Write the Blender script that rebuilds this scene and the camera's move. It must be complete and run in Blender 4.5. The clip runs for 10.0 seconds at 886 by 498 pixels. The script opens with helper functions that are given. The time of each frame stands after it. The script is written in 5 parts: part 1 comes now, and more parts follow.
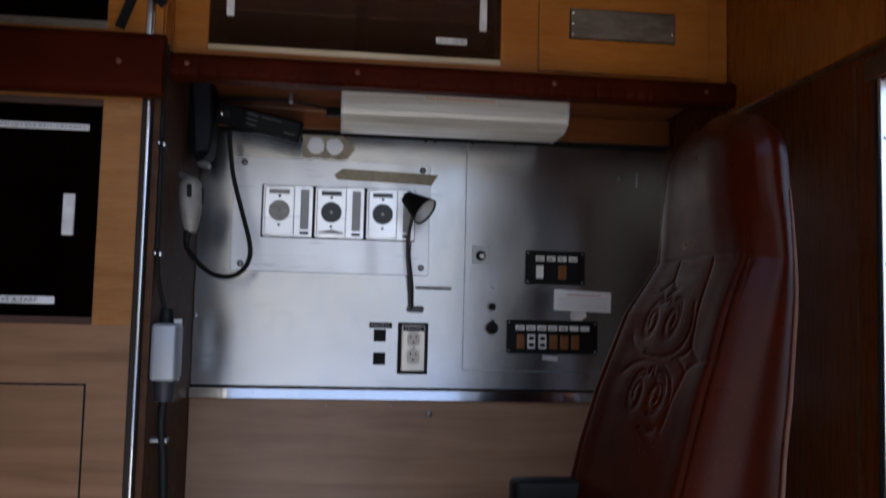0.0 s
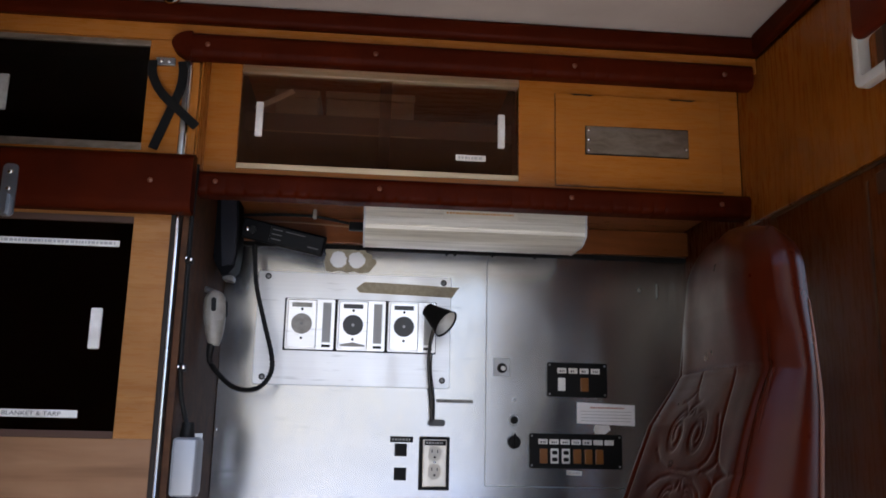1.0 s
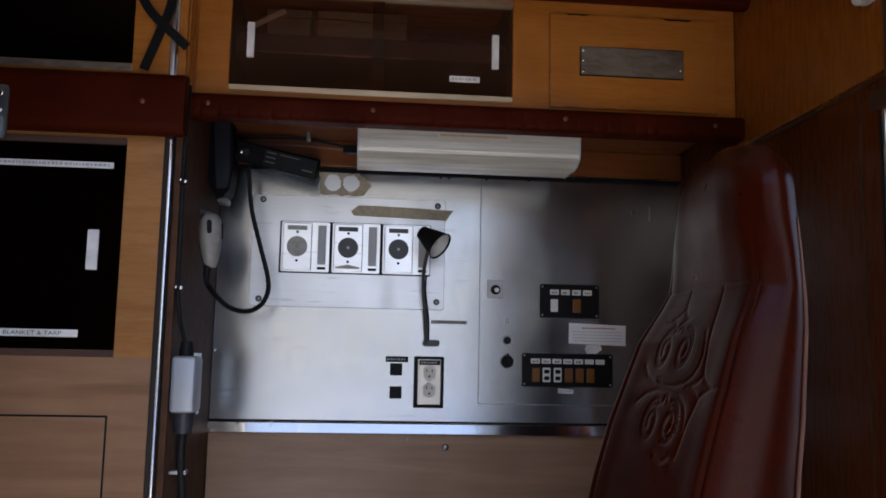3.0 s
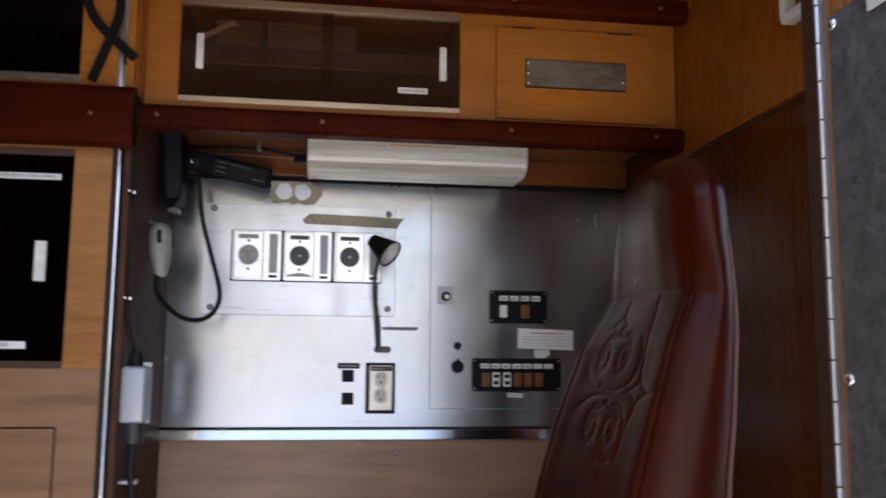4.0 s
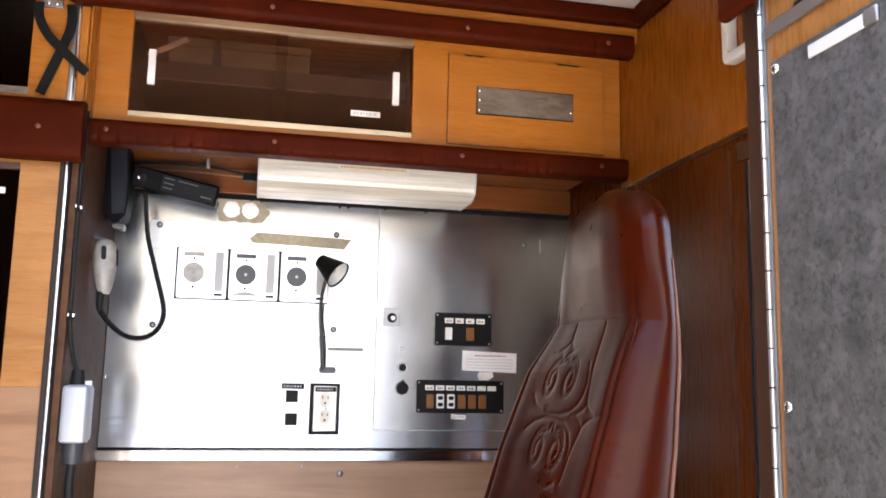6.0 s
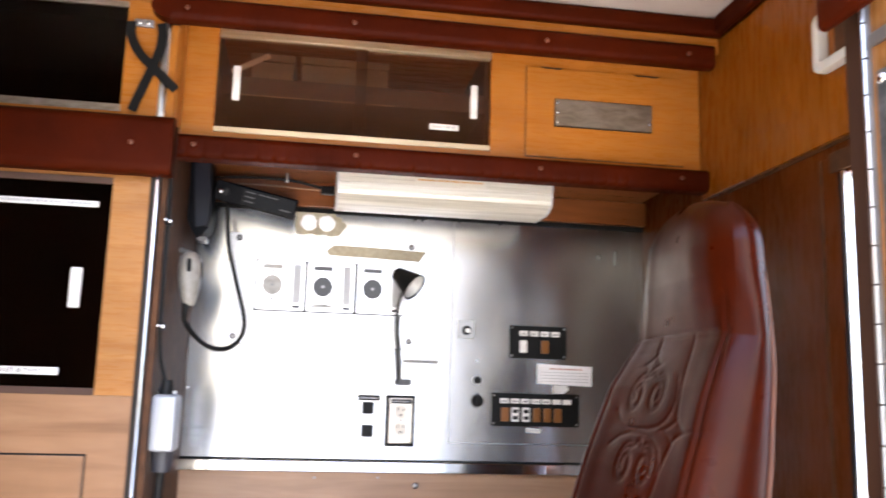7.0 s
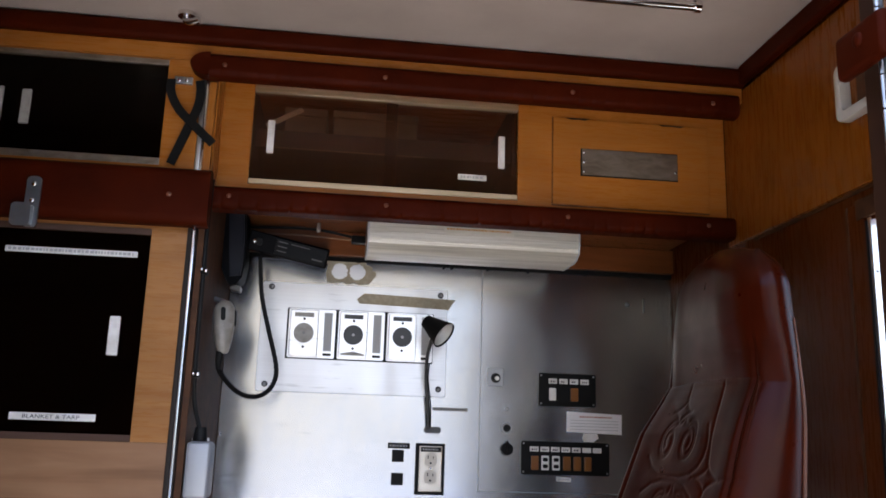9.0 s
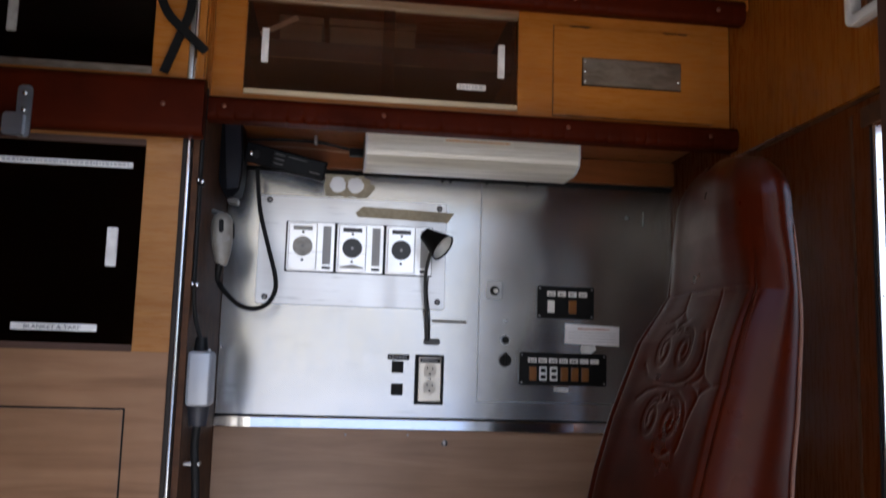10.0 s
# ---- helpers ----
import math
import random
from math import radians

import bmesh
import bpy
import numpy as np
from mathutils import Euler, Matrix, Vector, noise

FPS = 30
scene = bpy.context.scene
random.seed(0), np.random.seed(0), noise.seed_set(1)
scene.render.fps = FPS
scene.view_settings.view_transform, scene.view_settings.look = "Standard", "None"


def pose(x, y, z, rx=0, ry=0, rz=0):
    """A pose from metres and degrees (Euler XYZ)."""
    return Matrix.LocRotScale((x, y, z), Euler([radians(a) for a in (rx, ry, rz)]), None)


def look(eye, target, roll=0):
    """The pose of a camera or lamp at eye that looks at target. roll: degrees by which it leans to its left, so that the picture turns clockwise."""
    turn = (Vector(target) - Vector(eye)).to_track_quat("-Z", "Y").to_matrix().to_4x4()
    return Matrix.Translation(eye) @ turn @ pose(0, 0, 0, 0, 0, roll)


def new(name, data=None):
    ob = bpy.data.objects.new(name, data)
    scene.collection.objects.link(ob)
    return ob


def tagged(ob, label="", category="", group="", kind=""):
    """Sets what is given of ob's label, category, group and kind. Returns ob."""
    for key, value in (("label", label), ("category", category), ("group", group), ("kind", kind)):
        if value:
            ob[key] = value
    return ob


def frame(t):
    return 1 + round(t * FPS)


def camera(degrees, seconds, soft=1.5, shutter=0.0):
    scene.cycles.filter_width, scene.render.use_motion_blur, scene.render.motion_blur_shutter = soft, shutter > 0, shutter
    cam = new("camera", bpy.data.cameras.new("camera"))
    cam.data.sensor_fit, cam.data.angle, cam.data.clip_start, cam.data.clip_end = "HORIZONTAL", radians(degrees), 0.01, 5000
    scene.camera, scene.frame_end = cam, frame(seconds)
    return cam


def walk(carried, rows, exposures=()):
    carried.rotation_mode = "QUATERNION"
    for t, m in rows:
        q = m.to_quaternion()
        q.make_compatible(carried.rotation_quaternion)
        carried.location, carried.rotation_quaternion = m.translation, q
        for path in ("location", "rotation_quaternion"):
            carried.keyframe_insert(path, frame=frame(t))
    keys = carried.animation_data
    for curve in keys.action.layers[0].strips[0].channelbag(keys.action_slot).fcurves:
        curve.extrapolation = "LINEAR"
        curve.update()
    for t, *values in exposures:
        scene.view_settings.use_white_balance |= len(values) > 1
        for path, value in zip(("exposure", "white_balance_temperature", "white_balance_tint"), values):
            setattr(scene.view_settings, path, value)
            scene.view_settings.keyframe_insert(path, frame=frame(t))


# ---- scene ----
# The camera and its walk
cam = camera(54.4, 10.0, soft=1.7, shutter=0.5)
PATH = [
    (0, (0.042, -0.076, 0.858), (0.269, 1.906, 1.01), 1.4),
    (0.5, (0.043, -0.095, 0.861), (0.247, 1.869, 1.179), 1.8),
    (1, (0.043, -0.092, 0.855), (0.21, 1.858, 1.264), 1.3),
    (1.5, (0.043, -0.085, 0.839), (0.215, 1.886, 1.129), 0.7),
    (2, (0.049, -0.084, 0.835), (0.22, 1.894, 1.08), 1.0),
    (2.5, (0.047, -0.082, 0.83), (0.224, 1.897, 1.052), 1.0),
    (2.7, (0.046, -0.089, 0.835), (0.23, 1.888, 1.068), 1.2),
    (3.8, (0.053, -0.133, 0.844), (0.245, 1.841, 1.098), 0.5),
    (4, (0.064, -0.139, 0.85), (0.34, 1.826, 1.101), 0.5),
    (4.5, (0.037, -0.123, 0.846), (0.416, 1.826, 1.089), 2.9),
    (5, (0.037, -0.155, 0.853), (0.439, 1.78, 1.159), 2.7),
    (5.5, (0.035, -0.164, 0.858), (0.423, 1.776, 1.155), 0.4),
    (5.7, (0.036, -0.161, 0.856), (0.458, 1.772, 1.148), 1.1),
    (6.8, (-0.003, -0.146, 0.854), (0.355, 1.795, 1.18), 2.0),
    (7, (-0.02, -0.146, 0.854), (0.277, 1.805, 1.176), 1.7),
    (7.5, (-0.036, -0.166, 0.84), (0.156, 1.801, 1.147), 2.6),
    (8, (-0.039, -0.169, 0.837), (0.149, 1.796, 1.162), 2.8),
    (8.5, (-0.033, -0.171, 0.847), (0.174, 1.778, 1.244), 2.4),
    (9, (-0.027, -0.172, 0.849), (0.201, 1.768, 1.279), 1.8),
    (9.5, (-0.03, -0.169, 0.843), (0.205, 1.782, 1.216), 1.9),
    (10, (-0.022, -0.159, 0.831), (0.215, 1.811, 1.081), 1.7),
]
EXPOSURES = [(0.0, 1.12, 5780, 13), (0.5, 1.31, 5830, 14), (1.0, 1.81, 6030, 14), (1.5, 1.86, 6030, 14), (2.0, 1.20, 5830, 14), (2.5, 0.96, 5830, 14), (2.7, 1.08, 5830, 14), (4.0, 1.86, 6130, 14), (4.5, 2.28, 6230, 14), (5.0, 2.73, 6430, 14), (5.5, 3.10, 6530, 14), (6.8, 3.43, 6530, 14), (7.0, 3.45, 6530, 14), (7.5, 2.28, 6230, 14), (8.0, 1.51, 5930, 14), (8.5, 1.53, 6030, 14), (9.0, 1.93, 6130, 14), (9.5, 1.98, 6130, 14), (10.0, 1.71, 6030, 14)]
walk(cam, [(t, look(eye, target, roll)) for t, eye, target, roll in PATH], EXPOSURES)

# World, sun
SUN_UP, SUN_ROUND = radians(65), radians(140)
world = bpy.data.worlds.new("sky")
scene.world = world
world.use_nodes = True
wt = world.node_tree
sky = wt.nodes.new("ShaderNodeTexSky")
sky.sky_type, sky.sun_disc = "NISHITA", False
sky.sun_elevation, sky.sun_rotation = SUN_UP, SUN_ROUND
sky.air_density, sky.dust_density, sky.ozone_density = 1.2, 3.5, 4.0
wt.links.new(sky.outputs["Color"], wt.nodes["Background"].inputs["Color"])
wt.nodes["Background"].inputs["Strength"].default_value = 0.15
sun_data = bpy.data.lights.new("sun", "SUN")
sun_data.energy, sun_data.angle, sun_data.color = 5.0, radians(0.6), (1.0, 0.95, 0.87)
sun = new("sun", sun_data)
sun_from = Vector((math.sin(SUN_ROUND) * math.cos(SUN_UP), math.cos(SUN_ROUND) * math.cos(SUN_UP), math.sin(SUN_UP)))
sun.matrix_world = look(sun_from * 20, (0, 0, 0))


# Materials
def mat(name, color, rough=0.5, metal=0.0, coat=0.0, spec=0.5):
    m = bpy.data.materials.new(name)
    m.use_nodes = True
    b = m.node_tree.nodes["Principled BSDF"]
    b.inputs["Base Color"].default_value = (*color, 1)
    b.inputs["Roughness"].default_value = rough
    b.inputs["Metallic"].default_value = metal
    b.inputs["Coat Weight"].default_value = coat
    b.inputs["Specular IOR Level"].default_value = spec
    return m


def coords(m, scale=(1, 1, 1), turn=(0, 0, 0)):
    """World position, scaled."""
    nt = m.node_tree
    g, mp = nt.nodes.new("ShaderNodeNewGeometry"), nt.nodes.new("ShaderNodeMapping")
    mp.inputs["Scale"].default_value = scale
    mp.inputs["Rotation"].default_value = turn
    nt.links.new(g.outputs["Position"], mp.inputs["Vector"])
    return mp.outputs["Vector"]


def noise_tex(m, vec, scale, detail=4.0, distortion=0.0, rough=0.55):
    n = m.node_tree.nodes.new("ShaderNodeTexNoise")
    n.inputs["Scale"].default_value, n.inputs["Detail"].default_value = scale, detail
    n.inputs["Distortion"].default_value, n.inputs["Roughness"].default_value = distortion, rough
    m.node_tree.links.new(vec, n.inputs["Vector"])
    return n.outputs["Fac"]


def ramp(m, fac, stops):
    r = m.node_tree.nodes.new("ShaderNodeValToRGB")
    els = r.color_ramp.elements
    while len(els) < len(stops):
        els.new(0.5)
    for e, (p, c) in zip(els, stops):
        e.position, e.color = p, (*c, 1) if len(c) == 3 else c
    m.node_tree.links.new(fac, r.inputs["Fac"])
    return r.outputs["Color"]


def mix(m, fac, a, b, mode="MIX"):
    n = m.node_tree.nodes.new("ShaderNodeMix")
    n.data_type, n.blend_type = "RGBA", mode
    for sock, v in ((n.inputs[0], fac), (n.inputs[6], a), (n.inputs[7], b)):
        if isinstance(v, (int, float)):
            sock.default_value = v
        elif isinstance(v, tuple):
            sock.default_value = (*v, 1)
        else:
            m.node_tree.links.new(v, sock)
    return n.outputs[2]


def bsdf(m):
    return m.node_tree.nodes["Principled BSDF"]


def put(m, out, sock):
    m.node_tree.links.new(out, bsdf(m).inputs[sock])


def bump(m, height, strength, distance):
    b = m.node_tree.nodes.new("ShaderNodeBump")
    b.inputs["Strength"].default_value, b.inputs["Distance"].default_value = strength, distance
    m.node_tree.links.new(height, b.inputs["Height"])
    put(m, b.outputs["Normal"], "Normal")


def grey(v):
    return (v, v, v)


def wood_mat(name, dark, mid, light, scale, rough=0.24):
    """Veneer: broad figure and fine fibres stretched along the grain."""
    m = mat(name, mid, rough, spec=0.3)
    v = coords(m, scale)
    fig = noise_tex(m, v, 1.0, 3.0, 0.6)
    fib = noise_tex(m, coords(m, tuple(k * 7 for k in scale)), 1.0, 5.0, 0.2, 0.7)
    base = ramp(m, fig, [(0.28, dark), (0.5, mid), (0.72, light)])
    lines = ramp(m, fib, [(0.3, grey(0.965)), (0.55, grey(1.0))])
    dirt = ramp(m, noise_tex(m, coords(m), 4.0, 4.0), [(0.3, grey(0.82)), (0.6, grey(1.0))])
    put(m, mix(m, 1.0, mix(m, 1.0, base, lines, "MULTIPLY"), dirt, "MULTIPLY"), "Base Color")
    put(m, ramp(m, fib, [(0.3, grey(rough + 0.08)), (0.7, grey(rough))]), "Roughness")
    bump(m, fib, 0.06, 0.0008)
    return m


W_DARK, W_MID, W_LIGHT = (0.355, 0.117, 0.014), (0.40, 0.139, 0.019), (0.44, 0.161, 0.026)
wood_x = wood_mat("wood_veneer_level", W_DARK, W_MID, W_LIGHT, (2.2, 26, 26))
wood_z = wood_mat("wood_veneer_upright", W_DARK, W_MID, W_LIGHT, (20, 20, 1.6))
# Lower boards, paler and greyer than the veneer above.
wood_pale = wood_mat("wood_pale", (0.205, 0.108, 0.055), (0.27, 0.147, 0.078), (0.325, 0.182, 0.10), (2.2, 26, 26), 0.28)
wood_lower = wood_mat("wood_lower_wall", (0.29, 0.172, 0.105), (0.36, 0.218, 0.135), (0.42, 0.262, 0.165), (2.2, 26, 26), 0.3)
# In-between tone: the sheen growing downwards is put into the board colour.
wood_mid = wood_mat("wood_sheen_step", (0.30, 0.128, 0.036), (0.37, 0.166, 0.052), (0.43, 0.198, 0.066), (2.2, 26, 26))
# Bulkhead veneers, darker wood below; both darkened for the side facing away from daylight.
wood_cab = wood_mat("wood_darkened_veneer", (0.078, 0.0158, 0.0015), (0.086, 0.0180, 0.0018), (0.094, 0.0203, 0.0021), (20, 20, 1.6))
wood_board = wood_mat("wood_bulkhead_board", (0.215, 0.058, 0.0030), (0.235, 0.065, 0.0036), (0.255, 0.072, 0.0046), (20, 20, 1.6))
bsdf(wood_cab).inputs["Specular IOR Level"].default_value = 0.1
wood_under = wood_mat("wood_underside", (0.150, 0.047, 0.012), (0.20, 0.063, 0.017), (0.25, 0.082, 0.024), (2.5, 24, 24), 0.26)
wood_door = wood_mat("wood_door", (0.20, 0.082, 0.020), (0.235, 0.098, 0.025), (0.27, 0.115, 0.032), (20, 20, 1.6))
# Brown wood kept near black, so the recess shade is in the colour.
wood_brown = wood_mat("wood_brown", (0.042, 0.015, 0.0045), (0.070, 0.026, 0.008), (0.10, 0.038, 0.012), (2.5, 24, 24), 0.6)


def vinyl_mat(name, color, rough, spec=0.3):
    m = mat(name, color, rough, spec=spec)
    grain = noise_tex(m, coords(m), 420, 2.0)
    blot = noise_tex(m, coords(m), 9, 4.0)
    put(m, ramp(m, blot, [(0.3, tuple(c * 0.7 for c in color)), (0.7, tuple(c * 1.2 for c in color))]), "Base Color")
    put(m, ramp(m, blot, [(0.3, grey(rough + 0.1)), (0.7, grey(rough - 0.05))]), "Roughness")
    bump(m, grain, 0.08, 0.0004)
    return m


vinyl = vinyl_mat("oxblood_vinyl", (0.043, 0.0047, 0.0004), 0.5, 0.05)
seat_vinyl = vinyl_mat("seat_vinyl", (0.034, 0.0038, 0.0005), 0.30, 0.175)
button_mat = mat("button_brown", (0.14, 0.042, 0.020), 0.3)
piping_mat = vinyl_mat("piping_vinyl", (0.13, 0.05, 0.03), 0.3)


def steel_mat(name, value, rough, aniso):
    """Brushed sheet, the brush marks running level."""
    m = mat(name, grey(value), rough, 1.0)
    b = bsdf(m)
    b.inputs["Anisotropic"].default_value = aniso
    b.inputs["Anisotropic Rotation"].default_value = 0.25
    t = m.node_tree.nodes.new("ShaderNodeTangent")
    t.direction_type, t.axis = "RADIAL", "Z"
    m.node_tree.links.new(t.outputs["Tangent"], b.inputs["Tangent"])
    brush = noise_tex(m, coords(m, (3, 3, 420)), 1.0, 4.0)
    smear = noise_tex(m, coords(m, (2, 2, 5)), 1.4, 3.0)
    put(m, mix(m, 1.0, ramp(m, brush, [(0.3, grey(value * 0.96)), (0.7, grey(value * 1.03))]), ramp(m, smear, [(0.3, grey(0.90)), (0.65, grey(1.0))]), "MULTIPLY"), "Base Color")
    put(m, ramp(m, noise_tex(m, coords(m, (14, 14, 5)), 1.0, 4.0), [(0.35, grey(rough * 0.9)), (0.68, grey(rough * 1.3))]), "Roughness")
    # sparse rubbed marks and scratches
    marks = ramp(m, noise_tex(m, coords(m, (9, 9, 70)), 1.0, 3.0), [(0.63, grey(1.0)), (0.72, grey(0.80))])
    clean = m.node_tree.nodes["Principled BSDF"].inputs["Base Color"].links[0].from_socket
    put(m, mix(m, 1.0, clean, marks, "MULTIPLY"), "Base Color")
    return m


steel = steel_mat("brushed_steel", 0.54, 0.205, 0.60)
plate_alu = steel_mat("satin_plate", 0.72, 0.38, 0.5)
lamp_alu = mat("lamp_alloy", (0.74, 0.70, 0.61), 0.42, 0.3)
put(lamp_alu, ramp(lamp_alu, noise_tex(lamp_alu, coords(lamp_alu, (1.2, 20, 70)), 2, 6, 0.0, 0.7), [(0.32, (0.50, 0.46, 0.38)), (0.5, (0.72, 0.68, 0.58)), (0.66, (0.86, 0.82, 0.73))]), "Base Color")
chrome = mat("chrome", grey(0.75), 0.12, 1.0)
edging = mat("polished_edging", (0.78, 0.76, 0.72), 0.11, 1.0)
alu = mat("aluminium_trim", grey(0.55), 0.28, 1.0)
dull_metal = mat("dull_metal", grey(0.35), 0.42, 1.0)
put(dull_metal, ramp(dull_metal, noise_tex(dull_metal, coords(dull_metal), 12, 5), [(0.3, grey(0.28)), (0.7, grey(0.40))]), "Base Color")
# Aluminium tinted gold: the warm reflection is put into its colour.
warm_alu = mat("warm_track", (0.62, 0.50, 0.33), 0.42, 0.85)
put(warm_alu, ramp(warm_alu, noise_tex(warm_alu, coords(warm_alu, (2, 30, 30)), 3, 3), [(0.3, (0.50, 0.40, 0.26)), (0.7, (0.68, 0.56, 0.38))]), "Base Color")
black = mat("black_plastic", grey(0.008), 0.45, spec=0.12)
bump(black, noise_tex(black, coords(black), 700, 2), 0.12, 0.0004)
neck_metal = mat("dark_neck", grey(0.06), 0.4, 0.6)
rubber = mat("black_rubber", grey(0.010), 0.55, spec=0.2)
dark_gap = mat("dark_gap", grey(0.01), 0.8, spec=0.1)


def smoked(name, tint, haze_share):
    """Tinted clear sheet with a polished face and a brown haze for room reflections."""
    m = mat(name, tint, 0.05)
    nt = m.node_tree
    clear, shine, fres, both = (nt.nodes.new(k) for k in ("ShaderNodeBsdfTransparent", "ShaderNodeBsdfGlossy", "ShaderNodeFresnel", "ShaderNodeMixShader"))
    clear.inputs["Color"].default_value = (*tint, 1)
    shine.inputs["Roughness"].default_value = 0.06
    fres.inputs["IOR"].default_value = 1.28
    nt.links.new(fres.outputs["Fac"], both.inputs[0])
    # Diffuse brown stands in for the room reflected in the sheet.
    haze, veil = nt.nodes.new("ShaderNodeBsdfDiffuse"), nt.nodes.new("ShaderNodeMixShader")
    haze.inputs["Color"].default_value = (0.32, 0.155, 0.085, 1)
    veil.inputs[0].default_value = haze_share
    nt.links.new(clear.outputs[0], veil.inputs[1])
    nt.links.new(haze.outputs[0], veil.inputs[2])
    nt.links.new(veil.outputs[0], both.inputs[1])
    nt.links.new(shine.outputs[0], both.inputs[2])
    nt.links.new(both.outputs[0], nt.nodes["Material Output"].inputs["Surface"])
    return m


acrylic = smoked("smoked_acrylic", (0.74, 0.62, 0.53), 0.055)
acrylic_black = smoked("black_acrylic", (0.24, 0.14, 0.12), 0.004)
white_tape = mat("white_tape", (0.78, 0.77, 0.74), 0.5)
put(white_tape, ramp(white_tape, noise_tex(white_tape, coords(white_tape), 35, 4), [(0.3, (0.62, 0.6, 0.56)), (0.6, (0.8, 0.79, 0.76))]), "Base Color")
ink = mat("ink", grey(0.05), 0.6)
red_ink = mat("red_ink", (0.45, 0.13, 0.06), 0.6)
pale_ink = mat("pale_ink", grey(0.4), 0.6)
white_plastic = mat("white_plastic", (0.8, 0.8, 0.77), 0.35)
grey_plastic = mat("grey_plastic", (0.36, 0.35, 0.32), 0.4)
put(grey_plastic, ramp(grey_plastic, noise_tex(grey_plastic, coords(grey_plastic), 50, 4), [(0.3, (0.28, 0.27, 0.24)), (0.6, (0.40, 0.39, 0.36))]), "Base Color")
amber = mat("amber_lens", (0.20, 0.075, 0.012), 0.3)
residue = mat("tape_residue", (0.27, 0.235, 0.16), 0.8)
put(residue, ramp(residue, noise_tex(residue, coords(residue), 90, 5), [(0.3, (0.34, 0.30, 0.21)), (0.7, (0.47, 0.42, 0.31))]), "Base Color")
ceiling_mat = mat("headliner", (0.42, 0.36, 0.32), 0.6, spec=0.25)
put(ceiling_mat, ramp(ceiling_mat, noise_tex(ceiling_mat, coords(ceiling_mat), 5, 5), [(0.3, (0.38, 0.315, 0.275)), (0.7, (0.45, 0.38, 0.335))]), "Base Color")
floor_mat = mat("floor_vinyl", (0.2, 0.19, 0.18), 0.5)
body_paint = mat("body_paint", (0.7, 0.7, 0.68), 0.3, coat=0.5)
marbled = mat("marbled_door_panel", grey(0.2), 0.55)
_mv = noise_tex(marbled, coords(marbled), 26, 7, 0.5, 0.75)
_ms = noise_tex(marbled, coords(marbled), 105, 4, 0.4, 0.7)
_mf = noise_tex(marbled, coords(marbled), 38, 3, 0.2, 0.6)
_mc = mix(marbled, 1.0, ramp(marbled, _mv, [(0.36, (0.035, 0.0345, 0.033)), (0.5, (0.054, 0.053, 0.0505)), (0.64, (0.077, 0.0755, 0.072))]), ramp(marbled, _ms, [(0.36, grey(0.42)), (0.50, grey(1.0))]), "MULTIPLY")
put(marbled, mix(marbled, ramp(marbled, _mf, [(0.58, grey(0.0)), (0.68, grey(0.5))]), _mc, (0.11, 0.10, 0.095)), "Base Color")
# Bluer than asphalt: the sky blue seen in the steel is put in here.
ground_mat = mat("blue_tinted_yard", (0.36, 0.33, 0.29), 0.85)
put(ground_mat, ramp(ground_mat, noise_tex(ground_mat, coords(ground_mat), 1.3, 8), [(0.3, (0.065, 0.105, 0.185)), (0.7, (0.095, 0.145, 0.245))]), "Base Color")
apron_mat = mat("concrete_apron", (0.46, 0.40, 0.31), 0.85)
put(apron_mat, ramp(apron_mat, noise_tex(apron_mat, coords(apron_mat), 2.3, 8), [(0.3, (0.44, 0.41, 0.36)), (0.7, (0.56, 0.53, 0.47))]), "Base Color")
reflector_mat = mat("cream_reflector", (0.72, 0.58, 0.35), 0.9, spec=0.2)
put(reflector_mat, ramp(reflector_mat, noise_tex(reflector_mat, coords(reflector_mat), 0.6, 7), [(0.3, (0.665, 0.545, 0.355)), (0.7, (0.75, 0.63, 0.43))]), "Base Color")
lens_glass = mat("lamp_lens", (0.55, 0.55, 0.52), 0.12)


# Mesh helpers
def box(x0, x1, y0, y1, z0, z1, bevel=0.0, seg=2, bm=None):
    bm = bm or bmesh.new()
    if seg <= 2 and bm.faces.layers.int.get("flat_sided") is None:
        bm.faces.layers.int.new("flat_sided")
    vs = [bm.verts.new(p) for p in ((x0, y0, z0), (x1, y0, z0), (x1, y1, z0), (x0, y1, z0), (x0, y0, z1), (x1, y0, z1), (x1, y1, z1), (x0, y1, z1))]
    fs = [bm.faces.new([vs[i] for i in q]) for q in ((0, 3, 2, 1), (4, 5, 6, 7), (0, 1, 5, 4), (1, 2, 6, 5), (2, 3, 7, 6), (3, 0, 4, 7))]
    if bevel:
        edges = list({e for f in fs for e in f.edges})
        bmesh.ops.bevel(bm, geom=edges, offset=bevel, segments=seg, affect="EDGES", profile=0.5)
    return bm


def turned(bm, m):
    bmesh.ops.transform(bm, matrix=m, verts=bm.verts)
    return bm


def cyl(a, b, r0, r1=None, n=20, bm=None):
    """A closed round bar from a to b."""
    bm = bm or bmesh.new()
    r1 = r0 if r1 is None else r1
    a, b = Vector(a), Vector(b)
    turn = (b - a).to_track_quat("Z", "Y").to_matrix().to_4x4()
    ret = bmesh.ops.create_cone(bm, cap_ends=True, segments=n, radius1=r0, radius2=r1, depth=(b - a).length)
    bmesh.ops.transform(bm, matrix=Matrix.Translation((a + b) / 2) @ turn, verts=ret["verts"])
    return bm


